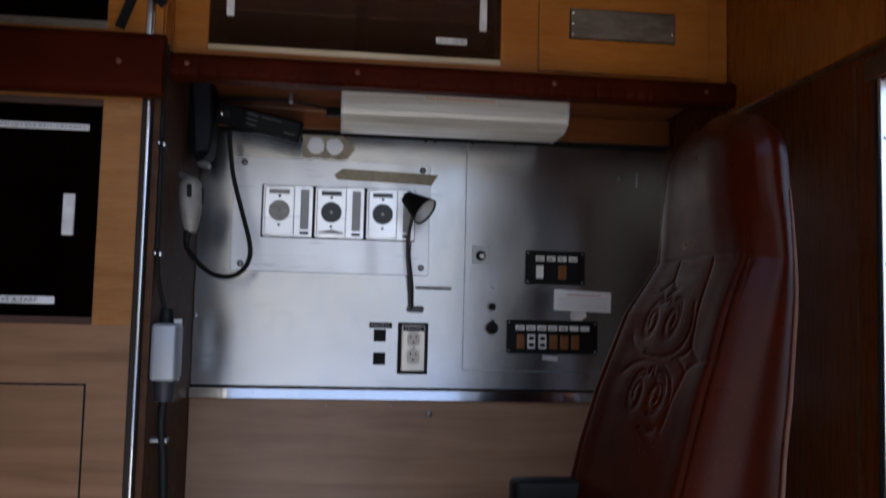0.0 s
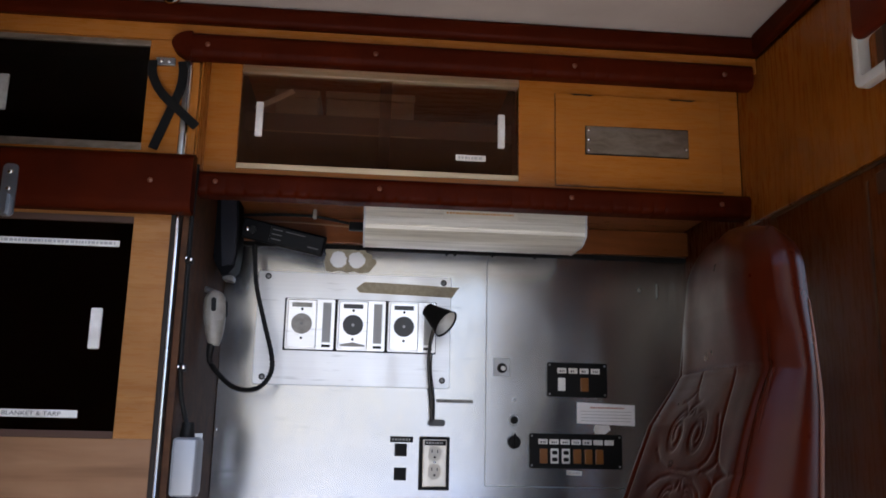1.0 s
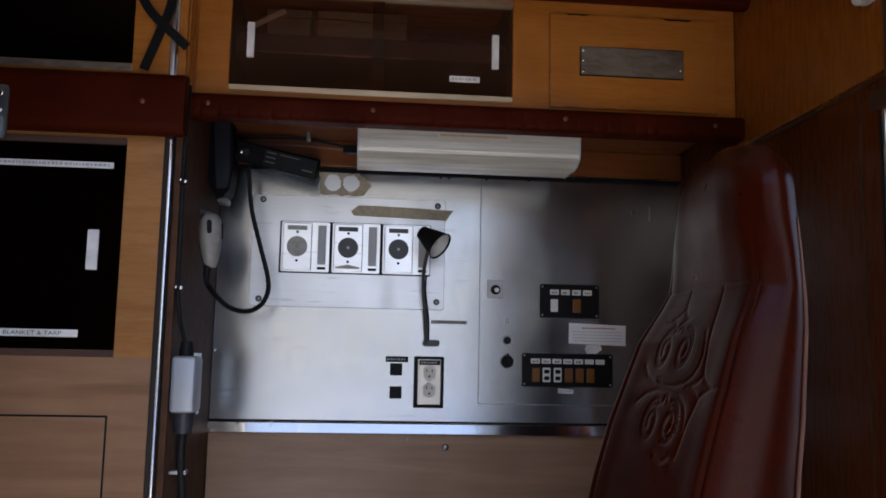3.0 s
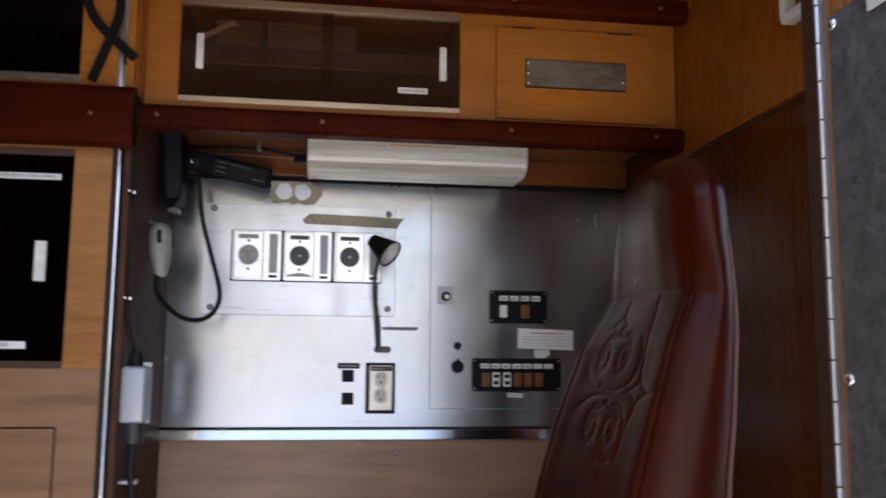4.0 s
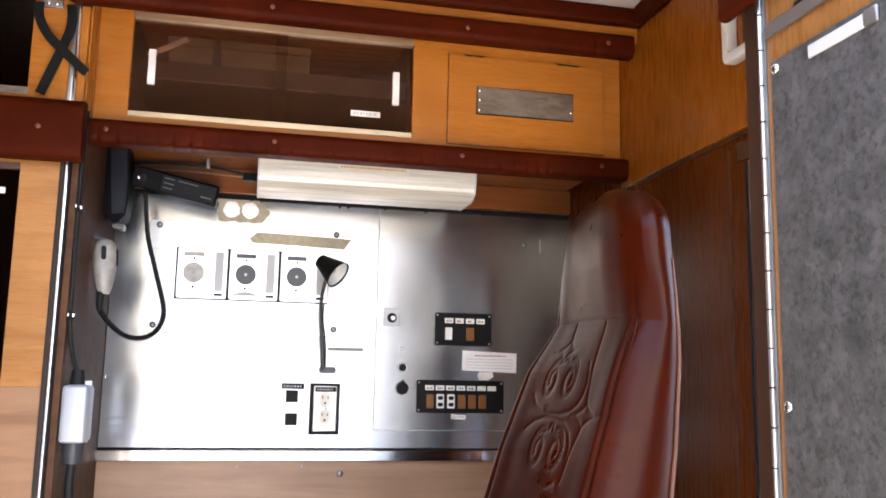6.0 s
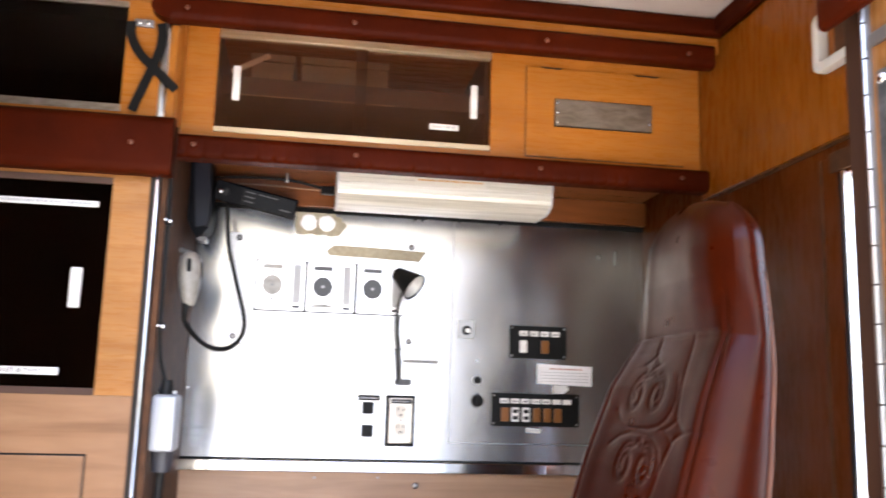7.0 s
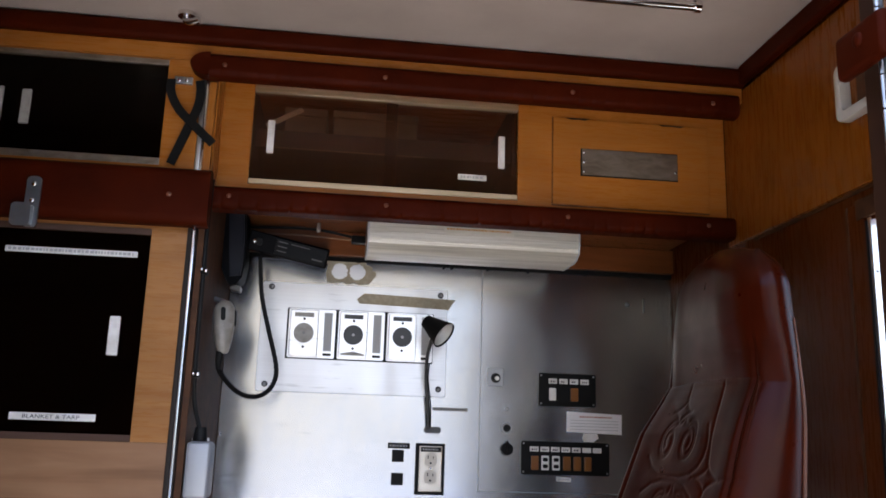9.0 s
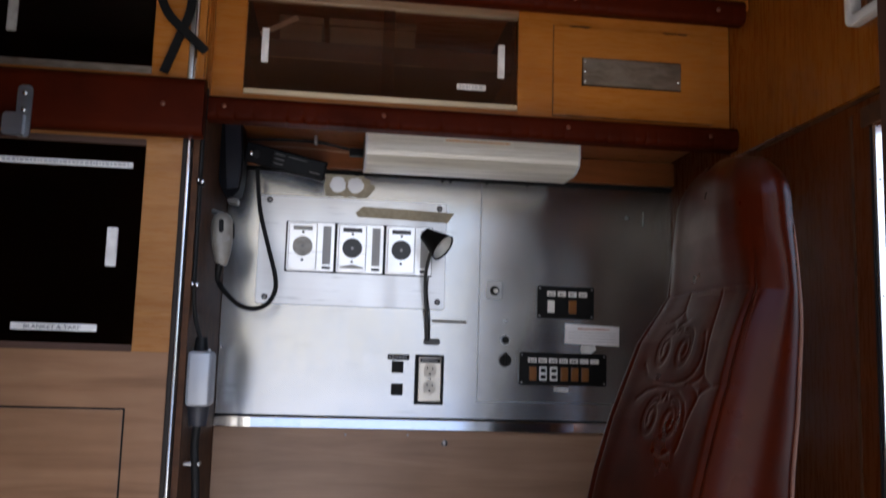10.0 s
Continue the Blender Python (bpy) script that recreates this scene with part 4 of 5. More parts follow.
part("plug", box(-0.010, 0.0245, 1.893, 1.914, 1.309, 1.329, 0.003), black, cb)
part("clip", box(-0.096, -0.086, 1.892, 1.908, 1.3325, 1.3555, 0.003), dull_metal, cb, "bright metal cable clip")
cb = thing("brown_cable", (-0.13, 1.93, 1.333), "thin tan cable running level below the cabinet", "cable")
part("cord", tube([(-0.295, 1.935, 1.326), (-0.16, 1.93, 1.330), (-0.06, 1.932, 1.327), (0.027, 1.925, 1.322)], 0.0024, 8), mat("tan_cable", (0.26, 0.13, 0.06), 0.5), cb)

# Radio on its bracket
radio_black = mat("radio_black", (0.004, 0.004, 0.005), 0.5, spec=0.06)
rad = thing("mobile_radio", (-0.16, 1.90, 1.25), "black radio control head tilted on a bracket", "radio")
_m = Matrix.Translation((-0.155, 1.895, 1.284)) @ pose(0, 0, 0, 12, 11, 4)
part("case", turned(box(-0.1, 0.092, -0.03, 0.05, -0.024, 0.024, 0.004), _m), radio_black, rad)
part("face", turned(box(-0.035, 0.088, -0.0335, -0.0295, -0.020, 0.020, 0.001), _m), mat("radio_face", grey(0.005), 0.35, spec=0.08), rad)
for i in range(3):
    part("lettering", turned(box(-0.030, -0.008, -0.0342, -0.0334, 0.0112 - i * 0.011, 0.0136 - i * 0.011), _m), mat("radio_print", grey(0.05), 0.5), rad)
part("lettering", turned(box(0.0, 0.045, -0.0342, -0.0334, 0.0118, 0.0138), _m), bpy.data.materials["radio_print"], rad)
part("lettering", turned(box(0.055, 0.08, -0.0342, -0.0334, -0.0105, -0.0075), _m), bpy.data.materials["radio_print"], rad)
part("knob", turned(cyl((-0.075, -0.03, 0.0), (-0.075, -0.045, 0.0), 0.009), _m), black, rad)
br = thing("radio_bracket", (-0.28, 1.86, 1.19), "dark upright radio bracket in the corner of the recess", "bracket")
part("body", slab_y([(-0.3045, 1.354), (-0.3045, 1.220), (-0.297, 1.200), (-0.284, 1.178), (-0.270, 1.182), (-0.257, 1.198), (-0.252, 1.235), (-0.252, 1.285), (-0.258, 1.354)], 1.826, 1.905), radio_black, br)
part("side_plate", slab_y([(-0.297, 1.352), (-0.263, 1.352), (-0.2565, 1.285), (-0.2565, 1.235), (-0.260, 1.203), (-0.284, 1.199), (-0.290, 1.26)], 1.8215, 1.8262), mat("slate_plastic", (0.013, 0.014, 0.020), 0.4, spec=0.2), br)
part("foot", turned(box(-0.012, 0.012, -0.02, 0.02, -0.006, 0.006, 0.003), pose(-0.272, 1.86, 1.176, 0, 8, 0)), mat("clear_plastic", (0.16, 0.15, 0.14), 0.3), br, "pale plastic foot")
for x, z in ((-0.30, 1.285), (-0.235, 1.287)):
    screw(x, 1.83, z, 0.005, parent=br)

# handset microphone and its cord
mic = thing("hand_microphone", (-0.279, 1.75, 1.0), "cream-grey hand microphone hung on the recess side", "microphone")
MIC = pose(-0.2785, 1.752, 1.073, 4, -3, 14) @ Matrix.Diagonal((0.92, 1, 1, 1))
bmm, _rows = bmesh.new(), []
for z, w, d in ((-0.058, 0.009, 0.008), (-0.056, 0.0125, 0.011), (-0.045, 0.0165, 0.0135), (-0.025, 0.0215, 0.016), (0.0, 0.0250, 0.018), (0.025, 0.0258, 0.018), (0.042, 0.0235, 0.0165), (0.052, 0.018, 0.0135), (0.0575, 0.010, 0.008)):
    _rows.append([bmm.verts.new((w * math.copysign(abs(math.cos(a)) ** 0.75, math.cos(a)), d * math.copysign(abs(math.sin(a)) ** 0.75, math.sin(a)), z)) for a in (2 * math.pi * k / 28 for k in range(28))])
for r0, r1 in zip(_rows, _rows[1:]):
    for k in range(28):
        bmm.faces.new((r0[k], r0[(k + 1) % 28], r1[(k + 1) % 28], r1[k]))
bmm.faces.new(_rows[0][::-1])
bmm.faces.new(_rows[-1])
shell = mat("cream_grey_shell", (0.34, 0.315, 0.275), 0.3)
put(shell, ramp(shell, noise_tex(shell, coords(shell), 45, 4), [(0.3, (0.22, 0.20, 0.175)), (0.65, (0.31, 0.29, 0.255))]), "Base Color")
part("body", turned(bmm, MIC), shell, mic)
part("grille", turned(slab_y(rounded(-0.010, 0.001, 0.014, 0.043, 0.005), -0.0192, -0.012), MIC), black, mic)
part("ridge", turned(slab_y(rounded(-0.004, 0.017, -0.004, 0.008, 0.004), -0.0192, -0.014), MIC), shell, mic)
part("talk_switch", turned(box(0.0225, 0.0285, -0.010, 0.006, 0.002, 0.036, 0.0025), MIC), black, mic)
part("hanger", cyl((-0.280, 1.757, 1.128), (-0.3042, 1.760, 1.136), 0.006), dull_metal, mic)
part("strain_relief", tube([(-0.281, 1.752, 1.020), (-0.2835, 1.755, 1.0), (-0.284, 1.764, 0.982)], lambda t: 0.0085 - 0.003 * t, 10), rubber, mic)
cord = thing("coiled_cord", (-0.23, 1.93, 0.93), "black coiled microphone cord hanging in a loop", "cord")
pts = smooth_path([(-0.224, 1.880, 1.260), (-0.214, 1.890, 1.168), (-0.193, 1.895, 1.088), (-0.170, 1.890, 1.008), (-0.170, 1.885, 0.969), (-0.187, 1.870, 0.940), (-0.214, 1.850, 0.929), (-0.245, 1.820, 0.937), (-0.272, 1.790, 0.963), (-0.283, 1.768, 0.981)], 24)
helix, ang, up = [], 0.0, Vector((0, -1, 0))
for i in range(len(pts) - 1):
    d = (pts[i + 1] - pts[i]).normalized()
    u = d.cross(up).normalized()
    w = d.cross(u)
    for k in range(2):
        ang += 1.9
        helix.append(pts[i].lerp(pts[i + 1], k / 2) + 0.0040 * (math.cos(ang) * u + math.sin(ang) * w))
part("coil", tube(helix, 0.0026, 5, 1), rubber, cord)
part("core", tube(pts, 0.0052, 8, 1), rubber, cord)

# cable and junction box on the recess side
jb = thing("junction_box", (-0.28, 1.6, 0.72), "grey metal junction box with rounded edges", "junction box")
part("box", box(-0.3035, -0.256, 1.555, 1.615, 0.724, 0.830, 0.009, 3), mat("cast_metal", (0.40, 0.42, 0.45), 0.5, 0.45), jb)
part("lid", box(-0.3015, -0.258, 1.5495, 1.557, 0.7255, 0.8285, 0.0055, 3), bpy.data.materials["cast_metal"], jb)
part("gland", cyl((-0.283, 1.585, 0.828), (-0.283, 1.585, 0.857), 0.0145, 0.011), rubber, jb, "black rubber gland")
part("lower_gland", cyl((-0.281, 1.585, 0.726), (-0.281, 1.585, 0.686), 0.0215, 0.017, 24), mat("slate_rubber", (0.028, 0.029, 0.036), 0.5), jb, "slate grey rubber gland")
part("wall_plate", box(-0.3045, -0.300, 1.62, 1.84, 0.705, 0.835, 0.001), alu, jb, "metal wall plate")
cb = thing("upright_cable", (-0.297, 1.56, 0.86), "thin black cable clipped up the recess side", "cable")
part("cord", tube([(-0.283, 1.585, 0.845), (-0.2985, 1.585, 0.90), (-0.300, 1.56, 0.96), (-0.300, 1.555, 1.06), (-0.300, 1.55, 1.16), (-0.300, 1.55, 1.25), (-0.300, 1.56, 1.35)], 0.0045, 8), rubber, cb)
for z, y in ((1.158, 1.55), (0.957, 1.562)):
    c = part("clip", box(-0.3048, -0.291, y - 0.012, y + 0.012, z - 0.007, z + 0.007, 0.003), black, cb, "black cable clip")
    screw(-0.294, y - 0.012, z, 0.0042, parent=c)
    screw(-0.3, y - 0.026, z, 0.003, parent=c)
cb = thing("supply_cable", (-0.28, 1.6, 0.02), "thick black cable running down from the junction box", "cable")
part("cord", tube([(-0.281, 1.585, 0.70), (-0.284, 1.59, 0.64), (-0.278, 1.595, 0.56), (-0.275, 1.60, 0.4), (-0.28, 1.6, 0.02)], 0.0085, 12), rubber, cb)
part("clip", box(-0.3045, -0.272, 1.586, 1.610, 0.609, 0.617, 0.002), dull_metal, cb, "metal cable clip")

# small hardware on the tall cabinet
lat = thing("metal_hook", (-0.615, FACE - 0.046, 1.21), "flat grey metal hook screwed to the padded band", "hook")
HY = FACE - 0.0465
part("strap", slab_y(rounded(-0.629, -0.602, 1.213, 1.312, 0.009), HY - 0.003, HY), dull_metal, lat)
part("tongue", slab_y(rounded(-0.648, -0.612, 1.213, 1.257, 0.008), HY - 0.014, HY - 0.011), dull_metal, lat)
part("fold", box(-0.616, -0.611, HY - 0.013, HY - 0.001, 1.216, 1.254, 0.002), dull_metal, lat)
for z in (1.297, 1.265):
    screw(-0.616, HY - 0.003, z, 0.005, parent=lat)
ws = thing("webbing_strap", (-0.35, FACE - 0.01, 1.37), "black webbing strap crossed over itself on the cabinet", "strap")


def ribbon(points, width, thick=0.0022):
    """A flat strap facing the doorway along a path."""
    bm, ps, rows = bmesh.new(), smooth_path(points, 8), []
    for i, p in enumerate(ps):
        d = ps[min(i + 1, len(ps) - 1)] - ps[max(i - 1, 0)]
        s = Vector((d.z, 0, -d.x)).normalized() * width / 2
        rows.append([bm.verts.new(q) for q in (p - s, p + s, p + s + Vector((0, thick, 0)), p - s + Vector((0, thick, 0)))])
    for a, b in zip(rows, rows[1:]):
        for k in range(4):
            bm.faces.new((a[k], a[(k + 1) % 4], b[(k + 1) % 4], b[k]))
    bm.faces.new(rows[0])
    bm.faces.new(rows[-1][::-1])
    bmesh.ops.recalc_face_normals(bm, faces=bm.faces)
    return bm


web = mat("black_webbing", grey(0.009), 0.8, spec=0.1)
part("tail", ribbon([(-0.337, FACE - 0.010, 1.546), (-0.333, FACE - 0.014, 1.52), (-0.336, FACE - 0.016, 1.485), (-0.355, FACE - 0.015, 1.43), (-0.379, FACE - 0.010, 1.366)], 0.0175), web, ws)
part("tail", ribbon([(-0.394, FACE - 0.009, 1.546), (-0.391, FACE - 0.012, 1.515), (-0.371, FACE - 0.019, 1.478), (-0.336, FACE - 0.021, 1.444), (-0.299, FACE - 0.018, 1.411)], 0.0175), web, ws)
part("fixing", box(-0.388, -0.352, FACE - 0.008, FACE, 1.538, 1.553, 0.001), dull_metal, ws, "metal fixing plate")
for x in (-0.378, -0.363):
    screw(x, FACE - 0.008, 1.5455, 0.004, parent=ws)

# ceiling fittings
hk = thing("ceiling_hook", (-0.366, 1.475, CEIL - 0.03), "chrome swivel hook on the ceiling", "hook")
part("base", cyl((-0.366, 1.475, CEIL - 0.0005), (-0.366, 1.475, CEIL - 0.009), 0.018), chrome, hk)
part("arm", tube([(-0.366, 1.475, CEIL - 0.006), (-0.366, 1.470, CEIL - 0.018), (-0.355, 1.462, CEIL - 0.025), (-0.338, 1.456, CEIL - 0.022)], 0.0075, 10), chrome, hk)
bar = thing("ceiling_rail", (0.5, 1.245, CEIL - 0.0135), "chrome grab rail below the ceiling", "rail")
part("rail", cyl((-0.15, 1.25, CEIL - 0.0135), (0.60, 1.245, CEIL - 0.0135), 0.0085), chrome, bar)
for x in (-0.14, 0.59):
    part("bracket", cyl((x, 1.247, CEIL - 0.0005), (x, 1.247, CEIL - 0.016), 0.010, 0.012), chrome, bar)
part("end_cap", cyl((0.60, 1.245, CEIL - 0.0135), (0.612, 1.245, CEIL - 0.0135), 0.0115), chrome, bar)

# Attendant's seat, its back towards the bulkhead
chair = thing("attendant_seat", (0.62, 1.27, 0.0), "oxblood vinyl high-backed seat with embossed scrolls", "seat")
ZB = 0.42


def lerp_table(t, table):
    return float(np.interp(t, [a for a, _ in table], [b for _, b in table]))


NEAR_F = [(0.42, 0.482), (0.60, 0.515), (0.68, 0.534), (0.75, 0.553), (0.9, 0.593), (0.95, 0.608), (1.0, 0.603), (1.05, 0.592), (1.10, 0.588), (1.18, 0.592)]
FAR_F = [(0.42, 0.416), (0.636, 0.466), (0.732, 0.495), (0.87, 0.550), (0.93, 0.590), (0.961, 0.606), (1.05, 0.612), (1.13, 0.622), (1.23, 0.645)]
BACK_X = [(0.42, 0.642), (0.685, 0.659), (0.75, 0.667), (0.9, 0.678), (1.0, 0.677), (1.1, 0.671), (1.2, 0.668)]
Y_NEAR, Y_FAR = 1.075, 1.465


def star_line(yc, zc, ry, rz):
    """A four-pointed star with hollow sides."""
    return [(yc + ry * abs(math.cos(a)) ** 3 * math.copysign(1, math.cos(a)), zc + rz * abs(math.sin(a)) ** 3 * math.copysign(1, math.sin(a))) for a in np.linspace(0, 2 * math.pi, 49)]


def scroll_lines():
    """Stitched ornament on the back: seam, stars, paired curls and their surrounds, as (y, z) lines."""
    out = [[(1.10 + i * 0.0112, 0.957 + 0.004 * math.sin(i / 33 * math.pi)) for i in range(34)]]
    out.append(star_line(1.318, 0.908, 0.034, 0.022))
    out.append(star_line(1.172, 0.799, 0.044, 0.021))
    for yc, zc, flip in ((1.330, 0.856, 1), (1.262, 0.856, -1), (1.301, 0.738, 1), (1.239, 0.738, -1)):
        for k0 in (1.0, 0.78):
            out.append([(yc + flip * 0.030 * k0 * (1 - 0.72 * k / 59) * math.cos(a), zc + 0.038 * k0 * (1 - 0.72 * k / 59) * math.sin(a)) for k, a in enumerate(np.linspace(0.62 * math.pi, -2.3 * math.pi, 60))])
    # surrounds of the two pairs, stems and panel seams
    out.append([(1.206, 0.885), (1.196, 0.868), (1.192, 0.85), (1.195, 0.832), (1.206, 0.816), (1.225, 0.805), (1.255, 0.799), (1.295, 0.798), (1.33, 0.801), (1.362, 0.812), (1.385, 0.83)])
    out.append([(1.372, 0.768), (1.345, 0.783), (1.31, 0.791), (1.27, 0.791), (1.235, 0.785), (1.208, 0.770), (1.196, 0.752), (1.192, 0.73)])
    # outer strokes of the curls, drawn together at the stem
    for yc, zt, zb in ((1.296, 0.893, 0.888), (1.270, 0.782, 0.771)):
        for side in (1, -1):
            out.append([(yc + side * 0.003, zt), (yc + side * 0.008, zb), (yc + side * 0.022, zb - 0.003)])
    out.append([(1.326, 0.957), (1.322, 0.930)])
    out.append([(1.198, 0.956), (1.190, 0.90), (1.184, 0.86), (1.174, 0.82)])
    out.append([(1.09, 0.803), (1.13, 0.800)])
    out.append([(1.171, 0.778), (1.184, 0.745), (1.192, 0.70), (1.196, 0.69)])
    out.append([(1.214, 0.690), (1.235, 0.681), (1.262, 0.688)])
    dense = []
    for line in out:
        for (a, b), (c, d) in zip(line, line[1:]):
            n = max(2, int(math.hypot(c - a, d - b) / 0.002))
            dense += [(a + (c - a) * k / n, b + (d - b) * k / n) for k in range(n)]
    return np.array(dense)


def seat_back():
    bm = bmesh.new()
    lines = scroll_lines()
    NF, NS, NBK, NZ = 200, 14, 12, 260
    grid = []
    for j in range(NZ + 1):
        w = j / NZ
        ring = []
        # front from far to near, near side, back, far side
        for i in range(NF + 1):
            ring.append((1 - i / NF, 0.0))
        for i in range(1, NS + 1):
            ring.append((0.0, i / (NS + 1)))
        for i in range(NBK + 1):
            ring.append((i / NBK, 1.0))
        for i in range(1, NS + 1):
            ring.append((1.0, 1 - i / (NS + 1)))
        pts = []
        for s, d in ring:
            ztop = 1.160 + 0.024 * math.sin(math.pi * min(1, 0.1 + 0.8 * s)) + 0.022 * s
            z = ZB + w * (ztop - ZB)
            f = lerp_table(z, NEAR_F) * (1 - s) + lerp_table(z, FAR_F) * s
            b = lerp_table(z, BACK_X)
            # edges of the front rolled back, side bolsters proud of the middle
            e = min(s, 1 - s)
            low = 1.0 / (1.0 + math.exp((z - 0.957) / 0.012))
            soft = 1.0 / (1.0 + math.exp((z - 0.965) / 0.035))
            if s < 0.5:
                roll = soft * 0.030 * max(0.0, 1 - e / 0.09) ** 2.2 + (1 - soft) * 0.034 * max(0.0, 1 - e / 0.34) ** 2.0
            else:
                roll = soft * 0.012 * max(0.0, 1 - e / 0.07) ** 2.2 + (1 - soft) * 0.014 * max(0.0, 1 - e / 0.2) ** 2.0
            dish = soft * 0.007 * math.exp(-(((e - 0.075) / 0.014) ** 2)) + 0.003 / (1 + math.exp(-(e - 0.17) / 0.022))
            top = max(0.0, (z - (ztop - 0.06)) / 0.06)
            thick = math.sqrt(max(0.0, 1 - top**2.4))
            mid = (f + b) / 2 + 0.01
            fx = f + roll + dish
            x = fx + d * (b - fx)
            x = mid + (x - mid) * max(thick, 0.02)
            bulge = 0.012 * math.sin(math.pi * d)
            y = Y_NEAR + s * (Y_FAR - Y_NEAR)
            y += -bulge if s < 0.5 else bulge
            y += (0.5 - s) * 0.10 * max(0.0, (w - 0.9) / 0.1) ** 2
            y += (0.5 - s) * 0.022 * (1 - soft)
            pts.append([x, y, z])
        pts = np.array(pts)
        fr = pts[: NF + 1]
        dd = np.sqrt(((fr[:, None, 1:] - lines[None]) ** 2 * np.array([0.45, 1.0])).sum(-1)).min(1)
        fr[:, 0] += 0.0017 * np.exp(-((dd / 0.0024) ** 2))
        cell = (1 - np.exp(-((dd / 0.012) ** 2))) * np.clip((0.955 - fr[:, 2]) / 0.02, 0, 1)
        fr[:, 0] -= 0.0009 * cell
        grid.append([bm.verts.new(p) for p in pts])
    n = len(grid[0])
    for a, b in zip(grid, grid[1:]):
        for k in range(n):
            bm.faces.new((a[k], a[(k + 1) % n], b[(k + 1) % n], b[k]))
    bm.faces.new(grid[0][::-1])
    bm.faces.new(grid[-1])
    bmesh.ops.recalc_face_normals(bm, faces=bm.faces)
    return bm


part("backrest", seat_back(), seat_vinyl, chair, "oxblood vinyl backrest embossed with scrolls and stars")


def edge_tuck(z):
    """How far the near edge of the back is drawn in above the shoulder seam."""
    return 0.011 * (1 - 1.0 / (1.0 + math.exp((z - 0.965) / 0.035)))


part("piping", tube([(lerp_table(z, BACK_X) - 0.001, Y_NEAR - 0.002 + edge_tuck(z), z) for z in np.linspace(ZB, 1.05, 16)], lambda t: 0.0032 - 0.0022 * max(0.0, (t - 0.8) / 0.2), 8), piping_mat, chair, "pale worn piping")
for sft, rad in ((0.04, 0.0017),):
    part("piping", tube([(lerp_table(z, NEAR_F) + 0.030 * max(0.0, 1 - sft / 0.09) ** 2.2 + 0.001, Y_NEAR + sft * 0.39, z) for z in np.linspace(ZB, 0.95, 14)], rad, 8), seat_vinyl, chair, "raised seam")
part("seat_cushion", box(0.16, 0.60, 1.06, 1.48, 0.33, 0.46, 0.035, 4), seat_vinyl, chair)
part("armrest", box(0.345, 0.60, 1.405, 1.462, 0.525, 0.576, 0.012, 3), black, chair, "black padded armrest")
part("pedestal", box(0.28, 0.60, 1.13, 1.41, 0.0, 0.33, 0.01), black, chair, "dark metal pedestal")

# belt guide on the bulkhead board
guide = thing("belt_guide", (BULK - 0.02, 1.09, 1.41), "cream plastic belt guide fixed to the wooden bulkhead", "belt guide")
guide_mat = mat("cream_plastic", (0.56, 0.54, 0.49), 0.4)
_go, _gi = rounded(1.02, 1.150, 1.402, 1.506, 0.016, 5), rounded(1.034, 1.132, 1.420, 1.488, 0.008, 5)
_gb = bmesh.new()
_rings = [[_gb.verts.new((x, y, z)) for y, z in ring] for ring, x in ((_go, BULK - 0.034), (_go, BULK - 0.0125), (_gi, BULK - 0.0125), (_gi, BULK - 0.034))]
for k in range(4):
    for i in range(len(_go)):
        j = (i + 1) % len(_go)
        _gb.faces.new((_rings[k][i], _rings[k][j], _rings[(k + 1) % 4][j], _rings[(k + 1) % 4][i]))
bmesh.ops.recalc_face_normals(_gb, faces=_gb.faces)
bmesh.ops.bevel(_gb, geom=[e for e in _gb.edges if e.calc_face_angle(0) > 1.2], offset=0.003, segments=2, affect="EDGES", profile=0.5)
part("frame", _gb, guide_mat, guide)
# Dark plate over the wood gives the opening its shade.
part("backing", box(BULK - 0.0155, BULK - 0.0128, 1.03, 1.112, 1.415, 1.492), wood_brown, guide, "dark plate added for the shade inside the frame")
structure("trim_corner", box(BULK - 0.007, BULK - 0.0005, 1.09, 1.156, 1.233, 1.268, 0.002), wood_brown, "dark wooden corner over the bulkhead opening")

# Open side door and its frame
dx = 0.655
door = thing("side_door", (dx, 0.27, 0.0), "open side door lined with marbled grey panel and wood", "door")
part("door_core", box(dx + 0.006, dx + 0.05, -0.33, 0.790, -0.30, 1.64, 0.004), body_paint, door)
part("lining", box(dx, dx + 0.005, -0.325, 0.784, -0.28, 1.63, 0.001), wood_door, door, "wood veneer lining")
part("door_panel", box(dx - 0.005, dx - 0.0005, -0.294, 0.770, -0.40, 1.255, 0.0015), marbled, door, "grey marbled panel")
part("door_rail", box(dx - 0.006, dx - 0.0005, -0.318, 0.781, 1.289, 1.307, 0.002), mat("door_rail_metal", (0.20, 0.18, 0.16), 0.4, 0.7), door, "dull metal rail")
for z in (1.243, 0.830, 0.37):
    bm = bmesh.new()
    bmesh.ops.create_uvsphere(bm, u_segments=12, v_segments=8, radius=0.007)
    bmesh.ops.scale(bm, vec=(0.5, 1, 1), verts=bm.verts)
    bmesh.ops.translate(bm, vec=(dx - 0.0055, 0.760, z), verts=bm.verts)
    part("screw", bm, chrome, door)
part("notice_strip", box(dx - 0.008, dx - 0.0055, 0.598, 0.691, 1.231, 1.246), mat("grey_paper", (0.46, 0.45, 0.42), 0.6), door, "white printed strip")
part("strip_clip", box(dx - 0.010, dx - 0.0055, 0.575, 0.596, 1.229, 1.248, 0.002), dull_metal, door, "metal clip at the end of the strip")
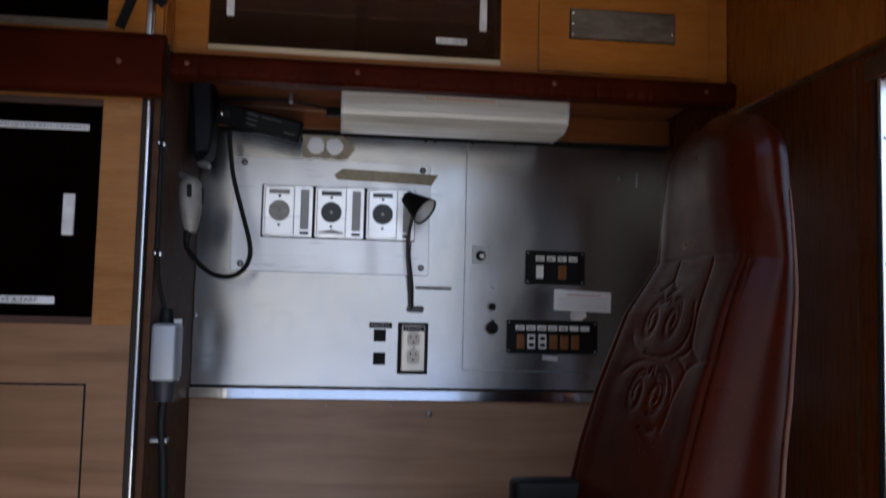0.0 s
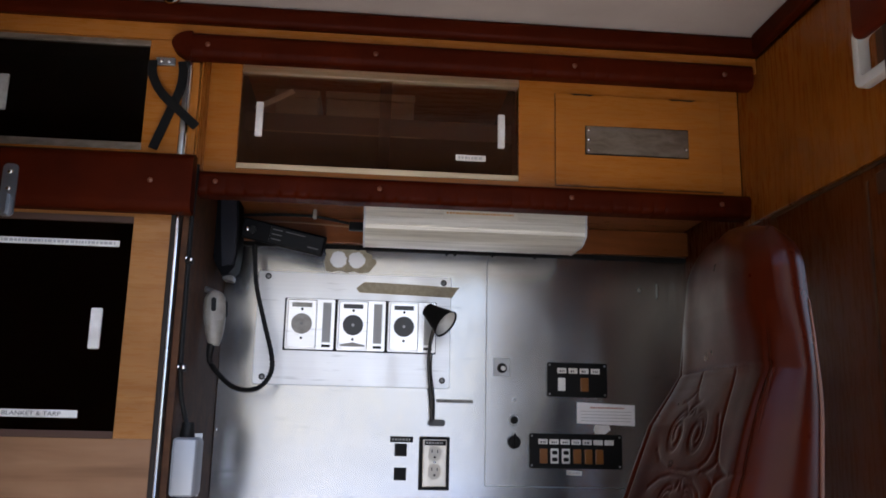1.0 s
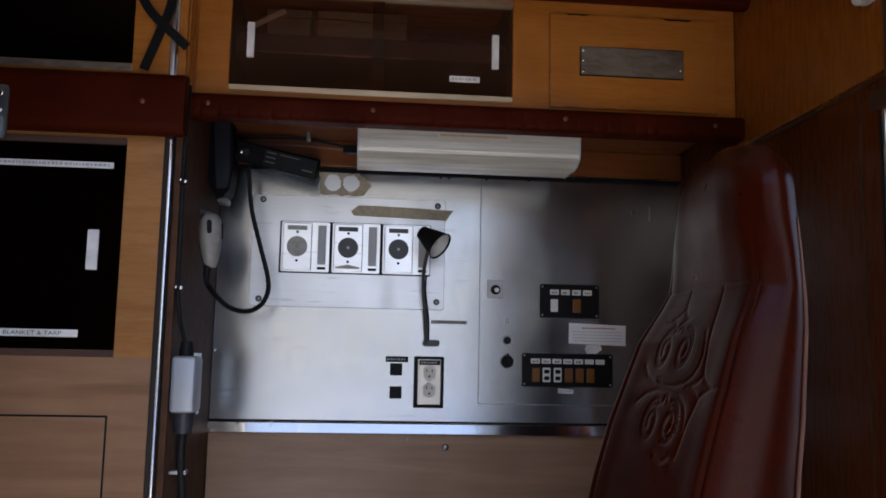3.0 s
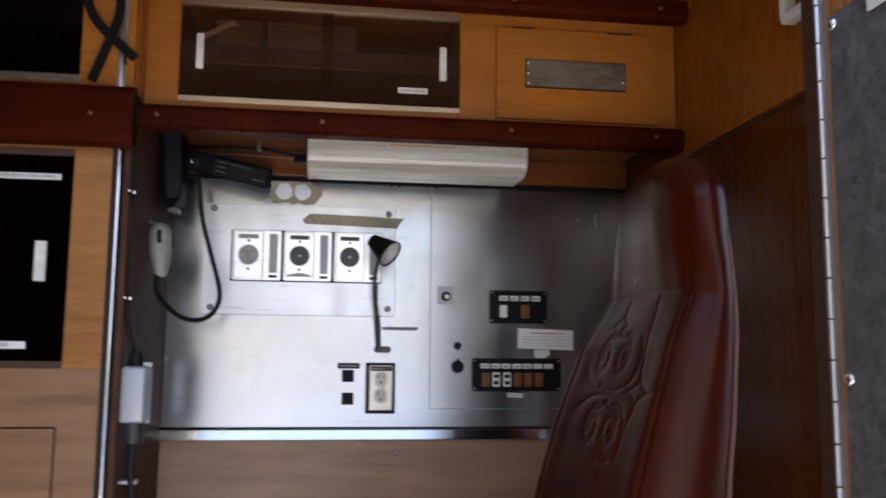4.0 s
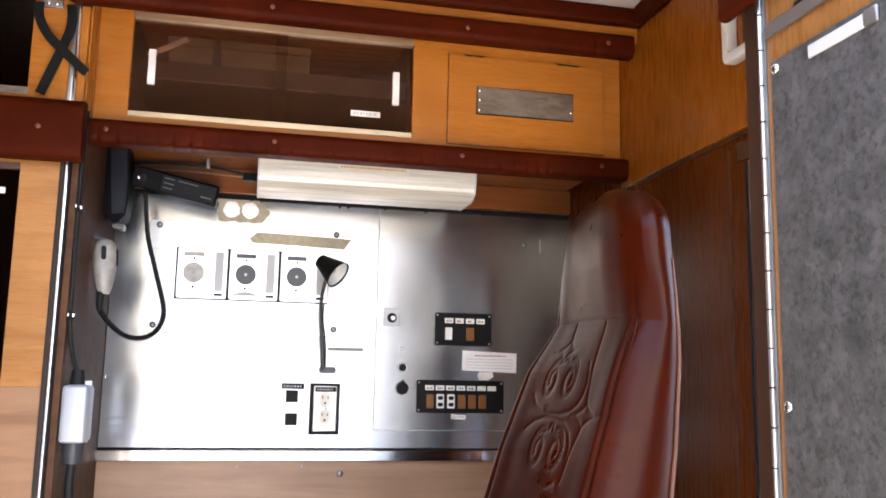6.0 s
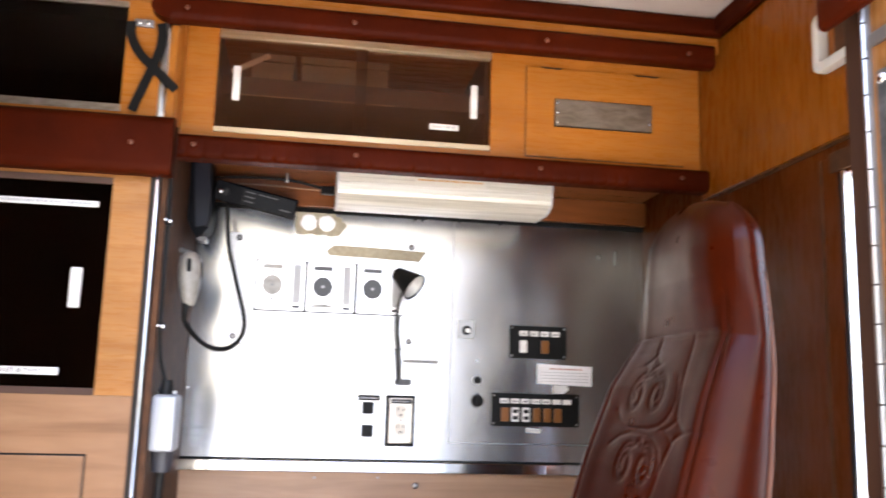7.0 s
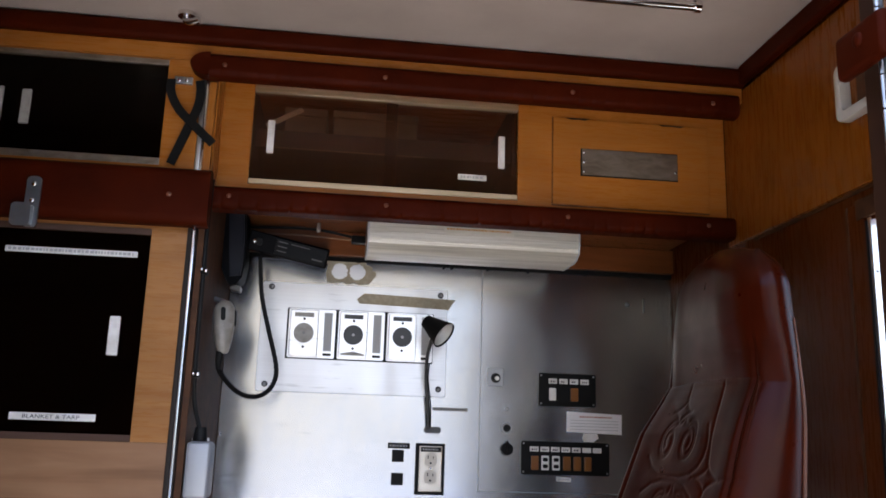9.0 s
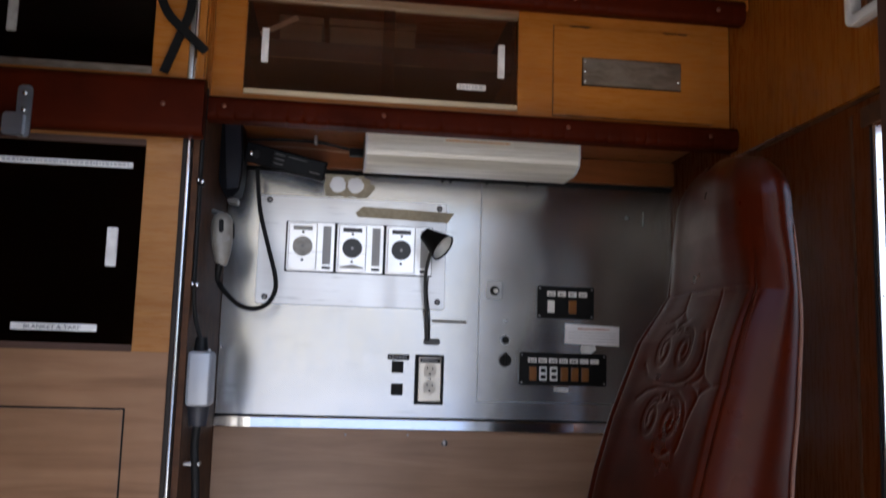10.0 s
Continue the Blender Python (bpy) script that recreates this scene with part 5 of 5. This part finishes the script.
_lt, _ly = bmesh.new(), 0.7245
for _lw in (0.0055, 0.004, 0.005, 0.005, 0.006, 0.0045, 0.0055):
    box(dx - 0.0012, dx - 0.0002, _ly - _lw, _ly, 1.3100, 1.3146, bm=_lt)
    _ly -= _lw + 0.0021
part("lettering", _lt, black, door, "dark writing on the wood")
hinge = part("piano_hinge", box(dx - 0.002, dx + 0.001, 0.784, 0.797, -0.30, 1.64), dull_metal, door, "bright piano hinge")
for i in range(40):
    z = -0.285 + i * 0.0474
    part("knuckle", cyl((dx - 0.0045, 0.791, z), (dx - 0.0045, 0.791, z + 0.0452), 0.0038, n=10), alu, hinge)
structure("door_frame", box(DOOR_X1 - 0.0005, DOOR_X1 + 0.0195, DOOR_Y - 0.004, 0.860, -0.3, 1.64, 0.003), mat("frame_paint", (0.040, 0.018, 0.010), 0.5, spec=0.12), "dark metal frame of the doorway")
grab = thing("grab_pad", (0.63, 0.80, 1.338), "padded oxblood vinyl handle beside the door hinge", "handle")
part("pad", box(0.626, 0.646, 0.752, 0.856, 1.338, 1.402, 0.009, 4), vinyl, grab)
_pb = bmesh.new()
bmesh.ops.create_uvsphere(_pb, u_segments=16, v_segments=10, radius=0.0105)
bmesh.ops.scale(_pb, vec=(0.55, 1, 1), verts=_pb.verts)
bmesh.ops.translate(_pb, vec=(0.626, 0.800, 1.376), verts=_pb.verts)
part("button", _pb, vinyl, grab, "covered round button")

# unseen second leaf, added standing open to block light from the left
leaf = thing("side_door", (DOOR_X0 - 0.03, 0.24, 0.0), "unseen second side door leaf, added open to block side light", "door")
part("door_core", box(DOOR_X0 - 0.06, DOOR_X0 - 0.008, -0.33, 0.790, -0.30, 1.60, 0.004), body_paint, leaf)
part("lining", box(DOOR_X0 - 0.007, DOOR_X0 - 0.002, -0.325, 0.784, -0.28, 1.59, 0.001), wood_door, leaf, "wood veneer lining")
part("door_panel", box(DOOR_X0 - 0.0015, DOOR_X0 + 0.003, -0.294, 0.757, -0.20, 1.188, 0.0015), marbled, leaf, "grey marbled panel")
